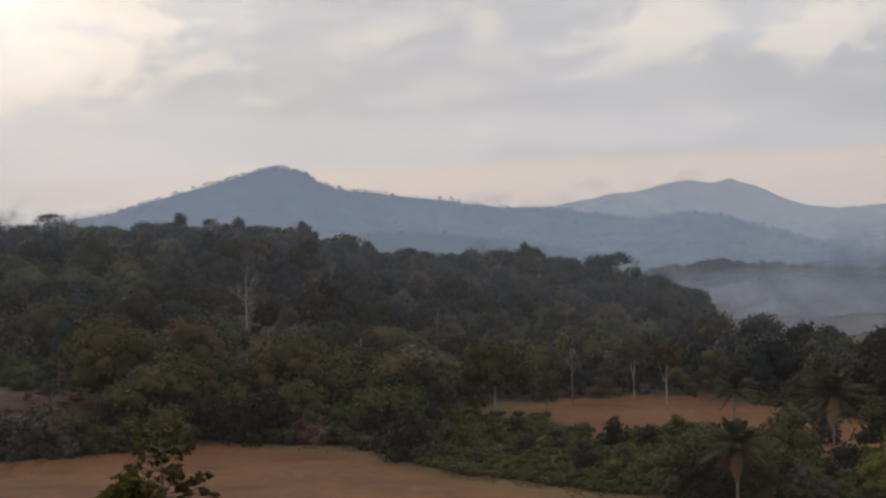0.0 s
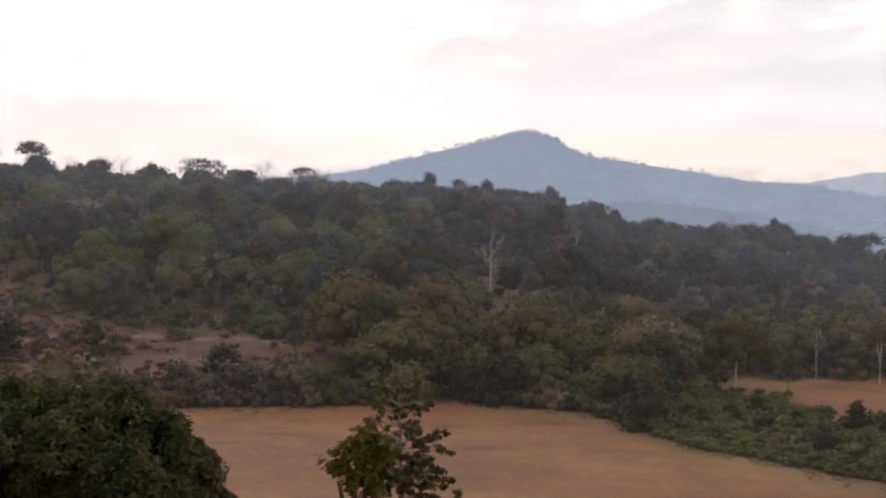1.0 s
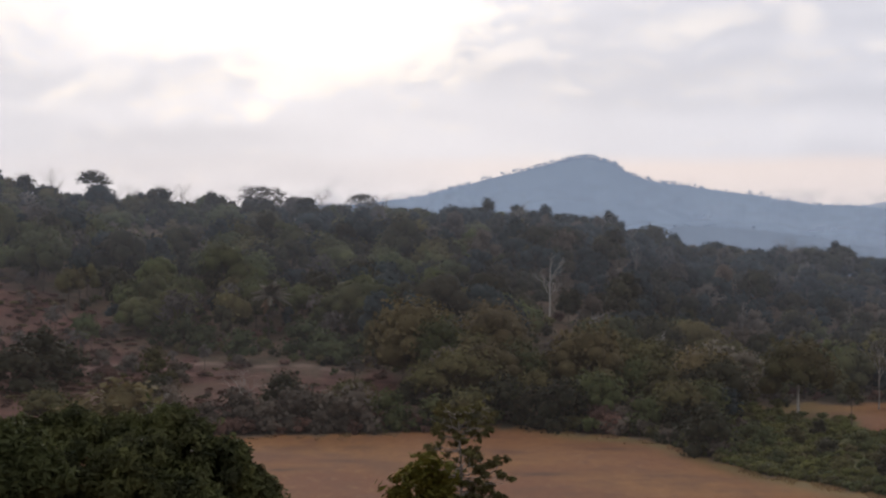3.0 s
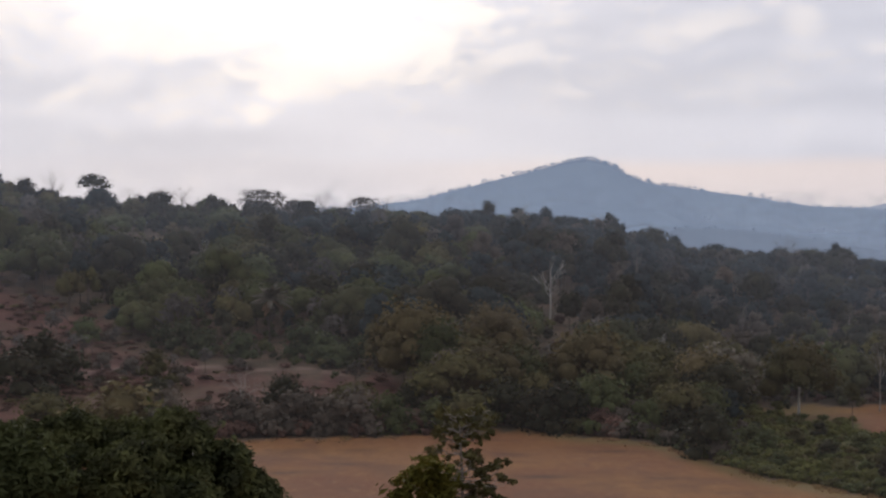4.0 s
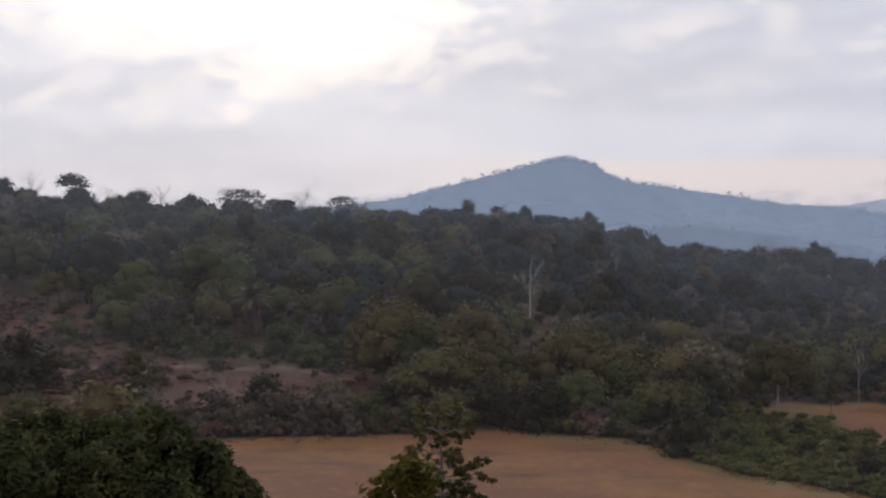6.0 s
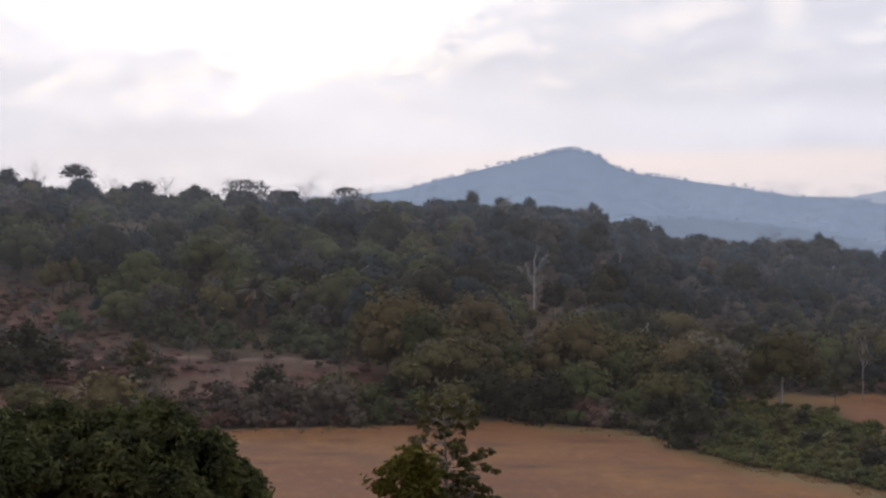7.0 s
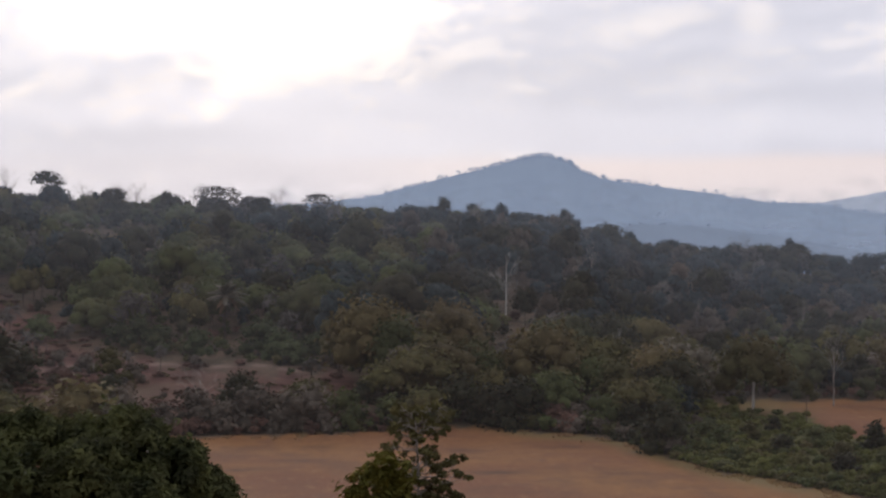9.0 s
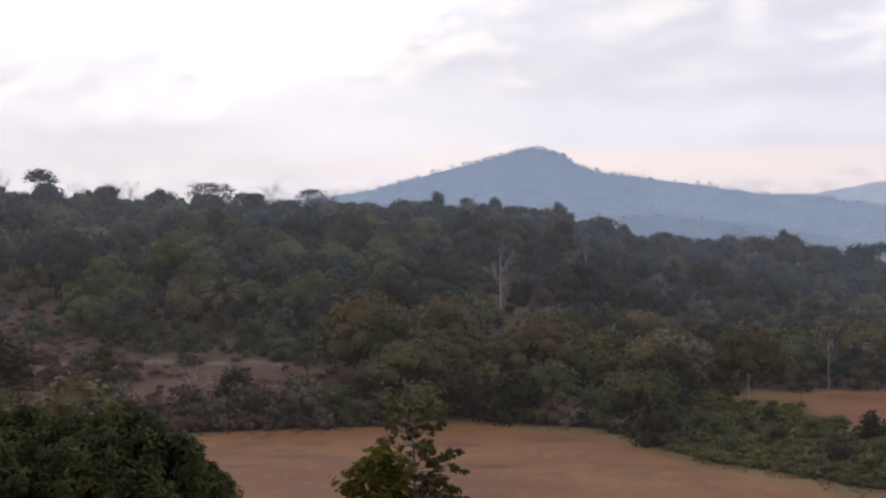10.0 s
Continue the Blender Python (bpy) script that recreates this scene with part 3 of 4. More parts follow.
def plant_tree(kind, leaf, k, az, r, scale, turn, place="at the edge of the dry pasture", bark="brown", group="trees of the wood edge", wide=1.0):
    name = "shrub" if kind in ("low",) else "tree"
    root = planted(name, f"{WORDS[leaf]} {SHAPES[kind]} {place}", name, group, az, r, scale, turn)
    root.matrix_world = root.matrix_world @ Matrix.Diagonal((wide, wide, 1, 1))
    c, t, b = tree_meshes(kind, leaf, k, bark)
    part("limbs", b, part("trunk", t, root))
    part("crown", c, root)
    return root


def zone(az, r, rng):
    if clear_mask(az, r) > 0.35:
        return "clearing"
    foot = float(np.interp(az, FOOT_AZ, FOOT_R))
    if az > 8 and r < foot + 90:
        return "plain"
    if r < foot + 65:
        return "foot"
    if az > 17:
        return "plain"
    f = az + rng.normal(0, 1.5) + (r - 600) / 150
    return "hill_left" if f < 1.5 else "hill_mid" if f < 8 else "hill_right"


def turned(v, scale, turn, tall=1.0, wide=1.0):
    c, s_ = math.cos(turn) * scale, math.sin(turn) * scale
    return v @ np.array(((c * wide, -s_, 0), (s_ * wide, c, 0), (0, 0, scale * tall))).T


TAKEN = []          # bearing, distance and reach in metres of the trees that are set one by one


def free(az, r, reach=0.0):
    return all(math.hypot((az - a) * 0.01745 * r, (r - q) * 0.45) > w + reach for a, q, w in TAKEN)


SCRUB_AZ = [8, 12, 14, 16.8, 18, 19.5, 22, 26]
SCRUB_R = [418, 420, 400, 400, 380, 345, 330, 330]


def build_woods():
    rng = np.random.default_rng(7)
    stuff, single = {}, 0
    trunks, under = Sheaf(), {}
    r = 368.0
    while r < 890:
        step = 7.2 if r < 520 else 9.6
        az_step = math.degrees(step / r)
        lo, hi = -15.5, 24.5
        for a in np.arange(lo, hi, az_step):
            az, rr = a + rng.uniform(-0.48, 0.48) * az_step, r + rng.uniform(-0.48, 0.48) * step
            if float(field_mask(az, rr)) > 0.3 or rr < np.interp(az, EDGE_AZ, EDGE_R) + 3:
                continue
            # the low green scrub between the two pastures stays open
            if 8.2 < az and rr < np.interp(az, SCRUB_AZ, SCRUB_R):
                continue
            if rr > np.interp(az, [14.8, 15.8, 16.8, 17.4, 18.5, 20, 24], [980, 900, 850, 660, 580, 560, 540]):
                continue
            zn = zone(az, rr, rng)
            patchy = float(ripple(az * 7, rr * 0.1, 6.0, 2.0))
            if zn != "clearing" and rr < 560 and rng.uniform() < 0.9:
                leaf = ("dark", "olive", "grey", "green", "rust")[rng.integers(5)]
                v, f = tufts[rng.integers(6)]
                under.setdefault(leaf, Sheaf()).put(turned(v, rng.uniform(0.8, 1.5), rng.uniform(0, 6.28)) + np.array(at(az + az_step * 0.5, rr - 3)), f, rng.uniform())
            if zn == "clearing" and rng.uniform() > (0.36 if -9.5 < az and rr > 392 else 0.6 + 0.25 * (patchy > 0.2)):
                continue
            if rng.uniform() < 0.08 or (rr < 670 and not free(az, rr)):
                continue
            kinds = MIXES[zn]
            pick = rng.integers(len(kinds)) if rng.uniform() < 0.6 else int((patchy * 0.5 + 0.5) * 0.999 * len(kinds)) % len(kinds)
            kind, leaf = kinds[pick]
            if rr > 640:
                kind = {"dome": "round", "tall": "broad" if rng.uniform() < 0.5 else "tall"}.get(kind, kind)
            glade = -10.6 < az < -7.9 and 650 < rr < 735
            if glade:
                kind, leaf = ("low", "olive") if rng.uniform() < 0.5 else ("bushy", "tan")
            scale = rng.choice([0.55, 0.75, 0.92, 1.05, 1.28]) * rng.uniform(0.92, 1.08) * ((0.5 if az > -9.5 else 0.62) if zn == "clearing" else 0.8 if zn == "foot" and rr < 392 else 0.86 if rr > 730 else 1.0)
            if rr > 700:
                scale = 0.84 + (scale - 0.84) * 0.5
            k, turn, tall = int(rng.integers(4)), rng.uniform(0, 6.28), rng.uniform(0.88, 1.14)
            if rr < 420 and single < 285:
                single += 1
                where = "at the edge of the dry pasture" if zn != "clearing" else "on the bare reddish clearing"
                plant_tree(kind, leaf, k, az, rr, scale, turn, where)
                continue
            (v, f), (wv, wf), (lv, lf) = (near_tpl if rr < 450 else far_tpl)[kind][k]
            p = np.array(at(az, rr))
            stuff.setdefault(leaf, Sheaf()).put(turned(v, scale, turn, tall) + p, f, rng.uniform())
            if rr < 700:
                trunks.put(turned(wv, scale, turn, tall) + p, wf)
                trunks.put(turned(lv, scale, turn, tall) + p, lf)
        r += step
    # dry scrub scattered over the clearing
    for _ in range(1200):
        az, rr = rng.uniform(-15.5, -1.5), rng.uniform(385, 620)
        if float(clear_mask(az, rr)) < 0.25 or (az > -10 and float(ripple(az * 25, rr, 13.0, 4.0)) > 0.0):
            continue
        leaf = ("rust", "rust", "rust", "tan")[rng.integers(4)]
        v, f = tufts[rng.integers(6)]
        under.setdefault(leaf, Sheaf()).put(turned(v, rng.uniform(0.5, 1.3), rng.uniform(0, 6.28), rng.uniform(0.3, 0.6)) + np.array(at(az, rr)), f, rng.uniform())
    # undergrowth that closes the canopy along the crest
    for _ in range(620):
        az, rr = rng.uniform(-15.5, 17.0), rng.uniform(735, 835)
        v, f = tufts[rng.integers(6)]
        under.setdefault("dark" if az < 4 else "hazed", Sheaf()).put(turned(v, rng.uniform(1.5, 2.2), rng.uniform(0, 6.28), rng.uniform(0.9, 1.2)) + np.array(at(az, rr)), f, rng.uniform())
    # bushes closing the wood's foot along the pasture
    for az in np.arange(-15.5, 8.3, 0.17):
        rr = float(np.interp(az, EDGE_AZ, EDGE_R)) + rng.uniform(1.5, 8)
        if az < -9 and rng.uniform() < 0.4:
            continue
        leaf = ("dark", "grey", "dark", "rust", "olive", "green")[rng.integers(6)] if az > -2.5 else ("grey", "rust", "grey", "dark")[rng.integers(4)]
        v, f = tufts[rng.integers(6)]
        under.setdefault(leaf, Sheaf()).put(turned(v, rng.uniform(0.7, 1.7), rng.uniform(0, 6.28)) + np.array(at(az + rng.uniform(-0.1, 0.1), rr)), f, rng.uniform())
    for leaf, s in stuff.items():
        tagged(new("forest_canopy", s.mesh("forest_canopy", LEAF[leaf], True)), f"{WORDS[leaf]} forest canopy covering the hill and plain", "forest", kind="stuff")
    for leaf, s in under.items():
        tagged(new("undergrowth", s.mesh("undergrowth", LEAF[leaf], True)), f"{WORDS[leaf]} undergrowth along the wood's edge", "undergrowth", kind="stuff")
    tagged(new("forest_trunks", trunks.mesh("forest_trunks", BARK["brown"], True)), "brown trunks and limbs of the hillside forest", "forest", kind="stuff")
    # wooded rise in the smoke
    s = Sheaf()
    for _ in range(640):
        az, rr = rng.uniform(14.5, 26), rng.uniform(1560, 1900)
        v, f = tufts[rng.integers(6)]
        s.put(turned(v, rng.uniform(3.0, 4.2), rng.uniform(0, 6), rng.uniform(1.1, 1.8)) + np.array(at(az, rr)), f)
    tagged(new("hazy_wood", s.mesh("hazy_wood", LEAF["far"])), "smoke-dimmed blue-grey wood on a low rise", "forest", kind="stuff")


def build_scrub():
    """Low fresh green scrub between the two pastures."""
    rng = np.random.default_rng(11)
    heaps = {}
    for _ in range(2300):
        az = rng.uniform(6.6, 25)
        near = float(np.interp(az, EDGE_AZ, EDGE_R))
        rr = rng.uniform(near, 425)
        if float(field_mask(az, rr)) > 0.35 or float(ripple(az * 30, rr, 9.0, 5.0)) > 0.62:
            continue
        leaf = rng.choice(["fresh", "fresh", "fresh", "fresh", "olive", "green"])
        kind = "bushy" if rng.uniform() < 0.05 else "low"
        v, f = far_tpl[kind][rng.integers(4)][0] if kind == "bushy" else tufts[rng.integers(6)]
        heaps.setdefault(leaf, Sheaf()).put(turned(v, rng.uniform(0.4, 0.95) * (0.75 if kind == 'bushy' else 1.0 + 0.4 * (az > 14)), rng.uniform(0, 6.28), rng.uniform(0.55, 1.1)) + np.array(at(az, rr)), f)
    # the scrub's front along the pasture
    for az in np.arange(7.9, 25, 0.09):
        rr = float(np.interp(az, EDGE_AZ, EDGE_R)) + rng.uniform(0.0, 3.5)
        leaf = rng.choice(["fresh", "fresh", "olive", "green"])
        v, f = tufts[rng.integers(6)]
        heaps.setdefault(leaf, Sheaf()).put(turned(v, rng.uniform(0.45, 0.95), rng.uniform(0, 6.28), rng.uniform(0.5, 1.0)) + np.array(at(az, rr)), f)
    for leaf, s in heaps.items():
        tagged(new("green_scrub", s.mesh("green_scrub", LEAF[str(leaf)], True)), f"{WORDS[str(leaf)]} low scrub between the pastures", "scrub", kind="stuff")


# ---- trees that stand out, set one by one ----
def set_tree(kind, leaf, az, r, height, wide=1.0, bark="brown", place="at the edge of the dry pasture", k=0, group="trees of the wood edge"):
    """A tree of this height; wide: its breadth against the usual."""
    scale = height / KINDS[kind][1]
    TAKEN.append((az, r, KINDS[kind][0] * scale * wide * 0.42))
    return plant_tree(kind, leaf, k, az, r, scale, az * 1.7 + r, place, bark, group, wide)


# round trees along the far edge of the pasture
EDGE_TREES = ((7.6, 330, 9.6, "dark", 1.1), (3.1, 372, 11.5, "dark", 1.0), (2.2, 376, 9.5, "dark", 1.0), (0.2, 374, 9.0, "olive", 1.1),
              (-0.9, 372, 7.0, "green", 1.1), (1.2, 380, 11.0, "dark", 1.0), (4.9, 372, 6.0, "grey", 0.9), (5.6, 368, 8.6, "green", 0.85),
              (6.6, 366, 6.5, "dark", 1.0), (-2.3, 372, 9.0, "green", 1.0), (4.3, 370, 6.0, "rust", 1.0), (4.7, 367, 4.6, "rust", 1.1))
for i, (az, r, h, leaf, wide) in enumerate(EDGE_TREES):
    set_tree("bushy", leaf, az, r, h, wide, k=i % 4)
# greyish scrubby trees before the clearing
for i, (az, r, h) in enumerate(((-7.9, 370, 6.0), (-6.9, 372, 9.2), (-6.0, 369, 7.0), (-5.1, 371, 9.8), (-4.2, 370, 8.0), (-3.4, 369, 10.6), (-8.9, 374, 6.5))):
    set_tree("bushy", "grey", az, r, h, 1.05, k=i % 4)
# broad olive crowns behind them
for i, (az, r, h, leaf) in enumerate(((0.3, 410, 12.0, "olive"), (3.9, 410, 20.5, "tan"), (-0.7, 424, 17.0, "green"), (1.0, 446, 19.5, "tan"),
                                      (5.9, 480, 18.5, "dark"), (6.2, 418, 11.0, "olive"), (-1.3, 458, 14.0, "olive"), (7.9, 436, 17.0, "silver"), (8.6, 432, 14.5, "silver"), (6.9, 424, 12.0, "grey"))):
    set_tree("dome" if leaf != "silver" else "round", leaf, az, r, h, 0.95, k=i % 4, place="behind the pasture's edge")
# rounded green bushes above the clearing
for i, (az, r, h) in enumerate(((-6.85, 466, 8.6), (-4.3, 474, 9.0), (-8.0, 480, 8.0), (-4.9, 482, 10.0), (-3.2, 470, 7.6), (-9.3, 492, 7.0), (-11.6, 500, 7.5), (-3.9, 466, 6.5), (-8.6, 486, 9.0))):
    TAKEN.append((az, r - 14, 5.5))
    set_tree("bushy", "bush", az, r, h, 1.1, k=i % 4, place="above the bare clearing", group="bushes above the clearing")
for i, (az, r, h) in enumerate(((-9.5, 436, 8.0), (-8.8, 432, 6.0), (-9.0, 424, 4.5), (-10.2, 448, 5.0))):
    set_tree("bushy", "olive" if i % 2 == 0 else "grey", az, r, h, 1.0, k=i % 4, place="on the bare clearing", group="trees on the clearing")
# dark trees on the clearing and the yellowing dome by the pasture
for i, (az, r, h) in enumerate(((-12.9, 430, 12.0), (-12.1, 436, 8.5), (-13.7, 416, 11.0), (-12.7, 405, 5.0))):
    set_tree("bushy", "dark", az, r, h, 1.3, k=i % 4, place="on the bare clearing", group="trees on the clearing")
set_tree("bushy", "yellow", -10.4, 340, 12.6, 1.35, place="beside the dry pasture")
set_tree("bushy", "grey", -9.1, 343, 12.4, 0.75, k=2, place="beside the dry pasture")
set_tree("bushy", "yellow", -11.8, 346, 9.5, 1.1, k=1, place="beside the dry pasture")
# pale-trunked trees on the second pasture
set_tree("dome", "olive", 10.3, 416, 18.5, 0.98, "pale", "with a pale trunk by the pasture", 1)
set_tree("stilt", "tan", 14.6, 447, 15.6, 1.0, "pale", "with a pale trunk on the pasture", 0)
set_tree("stilt", "tan", 15.6, 430, 16.5, 1.0, "pale", "with a pale trunk on the pasture", 2)
set_tree("stilt", "olive", 11.9, 392, 9.0, 0.75, "brown", "leaning over the green scrub", 3)
# the two dark bushes and others in the scrub
for i, (az, r, h) in enumerate(((13.95, 334, 6.2), (15.0, 330, 5.2), (9.0, 366, 4.0), (10.9, 372, 3.6))):
    set_tree("bushy", "dark", az, r, h, 0.9, k=i % 4, place="in the green scrub", group="bushes in the scrub")
for i, (az, r, h, leaf) in enumerate(((16.6, 292, 8.0, "green"), (17.1, 286, 8.5, "olive"), (18.3, 280, 8.5, "green"), (18.9, 300, 8.0, "olive"), (19.6, 270, 4.5, "grey"),
                                      (20.3, 262, 3.8, "grey"), (16.2, 268, 3.0, "fresh"), (19.3, 322, 9.0, "olive"), (22.6, 286, 8.0, "lime"), (21.8, 268, 6.5, "lime"), (23.0, 262, 6.0, "lime"), (16.9, 268, 5.5, "dark"), (18.4, 266, 5.5, "dark"), (19.1, 272, 6.0, "dark"), (17.9, 272, 7.0, "dark"), (20.9, 286, 6.0, "dark"),
                                      (22.0, 320, 9.5, "green"), (20.2, 340, 8.5, "grey"), (17.3, 250, 1.8, "grey"), (15.5, 276, 7.0, "green"), (16.1, 268, 8.0, "olive"), (16.75, 264, 8.4, "dark"), (18.5, 258, 7.2, "green"), (15.0, 286, 5.0, "green"))):
    set_tree("bushy", leaf, az, r, h, 1.0, k=i % 4, place="in the green scrub", group="bushes in the scrub")
# taller bushes standing in the scrub
for i, (az, r, h, leaf) in enumerate(((9.3, 342, 4.2, "green"), (10.2, 356, 4.0, "olive"), (11.2, 332, 4.0, "dark"), (12.2, 346, 4.4, "green"), (12.9, 320, 3.8, "olive"), (9.7, 318, 3.2, "green"),
                                      (11.6, 308, 3.4, "olive"), (13.1, 302, 4.2, "dark"), (14.2, 300, 4.6, "green"), (10.6, 306, 2.8, "fresh"), (12.4, 296, 3.0, "fresh"), (8.9, 352, 4.6, "green"))):
    set_tree("bushy", leaf, az, r, h, 1.15, k=i % 4, place="in the green scrub", group="bushes in the scrub")
# dark rounded crowns where the hill runs out
for i, (az, r, h) in enumerate(((18.6, 580, 15.0), (17.2, 640, 14.0), (20.6, 575, 11.0), (16.6, 800, 14.0))):
    set_tree("round", "dark", az, r, h, 1.2, k=i % 4, place="rising above the plain's forest", group="trees on the plain")
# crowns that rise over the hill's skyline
for i, (az, r, h, leaf, kind) in enumerate(((-11.4, 770, 19.0, "dark", "umbrella"), (-9.35, 772, 14.5, "dark", "umbrella"), (-4.85, 774, 14.0, "dark", "umbrella"), (14.25, 812, 17.5, "hazed", "umbrella"), (-13.4, 765, 14.0, "dark", "round"), (-7.5, 770, 13.5, "dark", "round"), (0.8, 780, 15.5, "dark", "tall"),
                                            (2.55, 785, 16.5, "hazed", "tall"), (5.8, 790, 17.0, "dark", "broad"), (11.4, 800, 15.0, "hazed", "tall"), (13.65, 810, 17.0, "hazed", "broad"),
                                            (15.5, 815, 14.0, "hazed", "round"), (-4.9, 775, 13.0, "dark", "broad"))):
    set_tree(kind, leaf, az, r, h, 1.1 if kind == "umbrella" else 0.8, k=i % 4, place="rising above the hill's skyline", group="skyline trees")


def bare_tree(az, r, height, spread, seed, bark, label, depth=3, girth=0.24, reach=0.26):
    """A leafless tree: pale trunk, forking limbs and fine twigs."""
    rng = np.random.default_rng(seed)
    TAKEN.append((az, r, height * 0.22))
    root = planted("bare_tree", label, "tree", "leafless trees", az, r)
    s = Sheaf()
    fork = height * 0.42
    s.tube([(0, 0, -0.5), (0.15, 0.1, fork * 0.5), (0.05, 0.2, fork), (0.2, 0.1, height * 0.85)], [girth, girth * 0.8, girth * 0.65, girth * 0.25], 7)
    trunk = part("trunk", s.mesh("trunk", BARK[bark], True), root)
    for k in range(8):
        t = Sheaf()
        a = np.array((0.05, 0.15, fork * rng.uniform(0.8, 1.9)))
        w = k * 1.05 + rng.uniform(-0.3, 0.3)
        twigs(t, rng, a, np.array((math.cos(w) * spread, math.sin(w) * spread, rng.uniform(0.6, 1.3))), height * reach, girth * 0.30, depth)
        part("limb", t.mesh("limb", BARK[bark], True), trunk)
    return root


TAKEN += [(2.7, q, 6.8) for q in range(456, 556, 16)]
set_tree("round", "dark", 3.3, 548, 12.5, 0.9, place="in the hillside wood", k=1)
bare_tree(2.7, 560, 18.5, 1.0, 45, "pale", "tall pale leafless tree standing in the hillside wood", 3, 0.29, 0.16)
bare_tree(6.1, 470, 13.0, 0.35, 46, "pale", "slim pale leafless tree standing in the hillside wood", 2, 0.24, 0.14)
for i, (az, h) in enumerate(((-12.6, 15.0), (-10.3, 14.0), (-8.7, 14.5), (-4.4, 15.5), (-2.4, 14.0), (1.7, 15.0), (4.4, 14.5), (9.9, 15.0), (14.6, 15.0))):
    bare_tree(az, 772 + 3 * i, h, 0.9, 90 + i, "twig", "twiggy leafless tree on the hill's skyline", 3, 0.36, 0.22)
for i, (az, r, h) in enumerate(((5.35, 660, 15.0), (8.6, 600, 13.0), (1.0, 640, 13.0), (11.8, 640, 13.0), (-8.0, 620, 12.0))):
    TAKEN.append((az, r - 9, 3.0))
    bare_tree(az, r, h, 0.35, 70 + i, "twig", "slim bare-limbed tree standing in the hillside wood", 3, 0.20, 0.16)
bare_tree(12.7, 437, 15.5, 0.35, 42, "twig", "thin dark-footed leafless tree on the pasture", 2, 0.20)
set_tree("lace", "dry", -6.25, 774, 17.5, 1.2, "twig", "on the hill's skyline", 1, "skyline trees")
set_tree("lace", "dry", -3.1, 778, 15.5, 1.0, "twig", "on the hill's skyline", 2, "skyline trees")
set_tree("sparse", "dry", -5.2, 776, 15.0, 1.2, "twig", "on the hill's skyline", 2, "skyline trees")
bare_tree(-9.3, 772, 13.0, 1.0, 47, "twig", "crooked leafless tree on the hill's skyline", 3, 0.45)
bare_tree(-9.6, 338, 9.5, 0.8, 48, "pale", "pale dead twigs beside the dry pasture", 3, 0.12)
bare_tree(-6.9, 376, 10.5, 0.8, 49, "pale", "pale dead tree at the edge of the pasture", 3, 0.12)


def palm(az, r, height, frond, seed, label, dead=5, lean=0.4, foliage="palm"):
    """A feather palm: ringed trunk, arching fronds of many leaflets, dead fronds hanging below."""
    rng = np.random.default_rng(seed)
    TAKEN.append((az, r, 2.5))
    root = planted("palm_tree", label, "palm", "palms", az, r)
    s = Sheaf()
    pts = np.array([(lean * t * t, 0.2 * lean * t, -0.4 + (height + 0.4) * t) for t in np.linspace(0, 1, 16)])
    s.tube(pts, [0.21 - 0.05 * t + (0.02 if i % 2 else 0) for i, t in enumerate(np.linspace(0, 1, 16))], 8)
    part("trunk", s.mesh("trunk", BARK["brown" if foliage == "silver" else "twig"], True), root)
    top = pts[-1]

    def leafstalk(a, up, length, droop):
        sh = Sheaf()
        n = 13
        way = np.array((math.cos(a), math.sin(a), 0.0))
        side = np.array((-math.sin(a), math.cos(a), 0.0))
        mid = []
        for i in range(n):
            t = i / (n - 1)
            mid.append(top + way * length * (t * math.cos(up) + 0.06 * t * t) + np.array((0, 0, length * (t * math.sin(up) - droop * t * t))))
        mid = np.array(mid)
        sh.tube(mid, np.linspace(0.06, 0.012, n), 3)
        for i in range(1, n):
            for j in (0.0, 0.5):
                p = mid[i - 1] * (1 - j) + mid[i] * j
                along = mid[i] - mid[i - 1]
                along /= np.linalg.norm(along)
                ll = length * 0.26 * math.sin(math.pi * min(0.97, 0.12 + (i + j) / n * 0.85)) * rng.uniform(0.85, 1.1)
                for sg in (-1, 1):
                    tip = p + (side * sg * 0.8 + along * 0.55 + np.array((0, 0, -0.35))) * ll
                    w = along * 0.10
                    bend = (p + tip) / 2 + np.array((0, 0, 0.08 * ll))
                    sh.put([p - w, p + w, bend + w, bend - w, tip], [(0, 1, 2, 3), (3, 2, 4, 4)])
        return sh

    for k in range(32):
        up = rng.uniform(-0.1, 1.45)
        sh = leafstalk(k * 2.4 + rng.uniform(-0.2, 0.2), up, frond * rng.uniform(0.85, 1.1), 0.28 + 0.26 * rng.uniform())
        part("frond", tri_safe(sh, "frond", LEAF[foliage]), root)
    for k in range(dead):
        sh = leafstalk(k * 2.1, rng.uniform(-1.0, -0.4), frond * 0.75, 0.30)
        part("frond", tri_safe(sh, "dead_frond", LEAF["deadpalm"]), root, "dry brown hanging frond")
    return root


def tri_safe(sh, name, mat):
    """Mesh from a sheaf in which a repeated last corner means a triangle."""
    v, f = sh.arrays()
    me = bpy.data.meshes.new(name)
    me.from_pydata(v.tolist(), [], [list(q[:3]) if q[2] == q[3] else list(q) for q in f.tolist()])
    me.materials.append(mat)
    return me


palm(20.6, 305, 11.3, 7.2, 51, "tall feather palm with brown hanging fronds in the scrub", 9)
palm(17.65, 256, 8.9, 6.0, 52, "feather palm with a pale trunk and drooping dead fronds", 14)
palm(17.6, 318, 11.8, 5.6, 53, "feather palm rising out of the scrub", 2)
TAKEN += [(-6.0, q, 8.5) for q in (448, 462, 478, 494)]
palm(-6.0, 505, 12.0, 6.2, 54, "greyish feather palm standing at the foot of the wooded hill", 14, 0.4, "silver")

build_woods()
build_scrub()


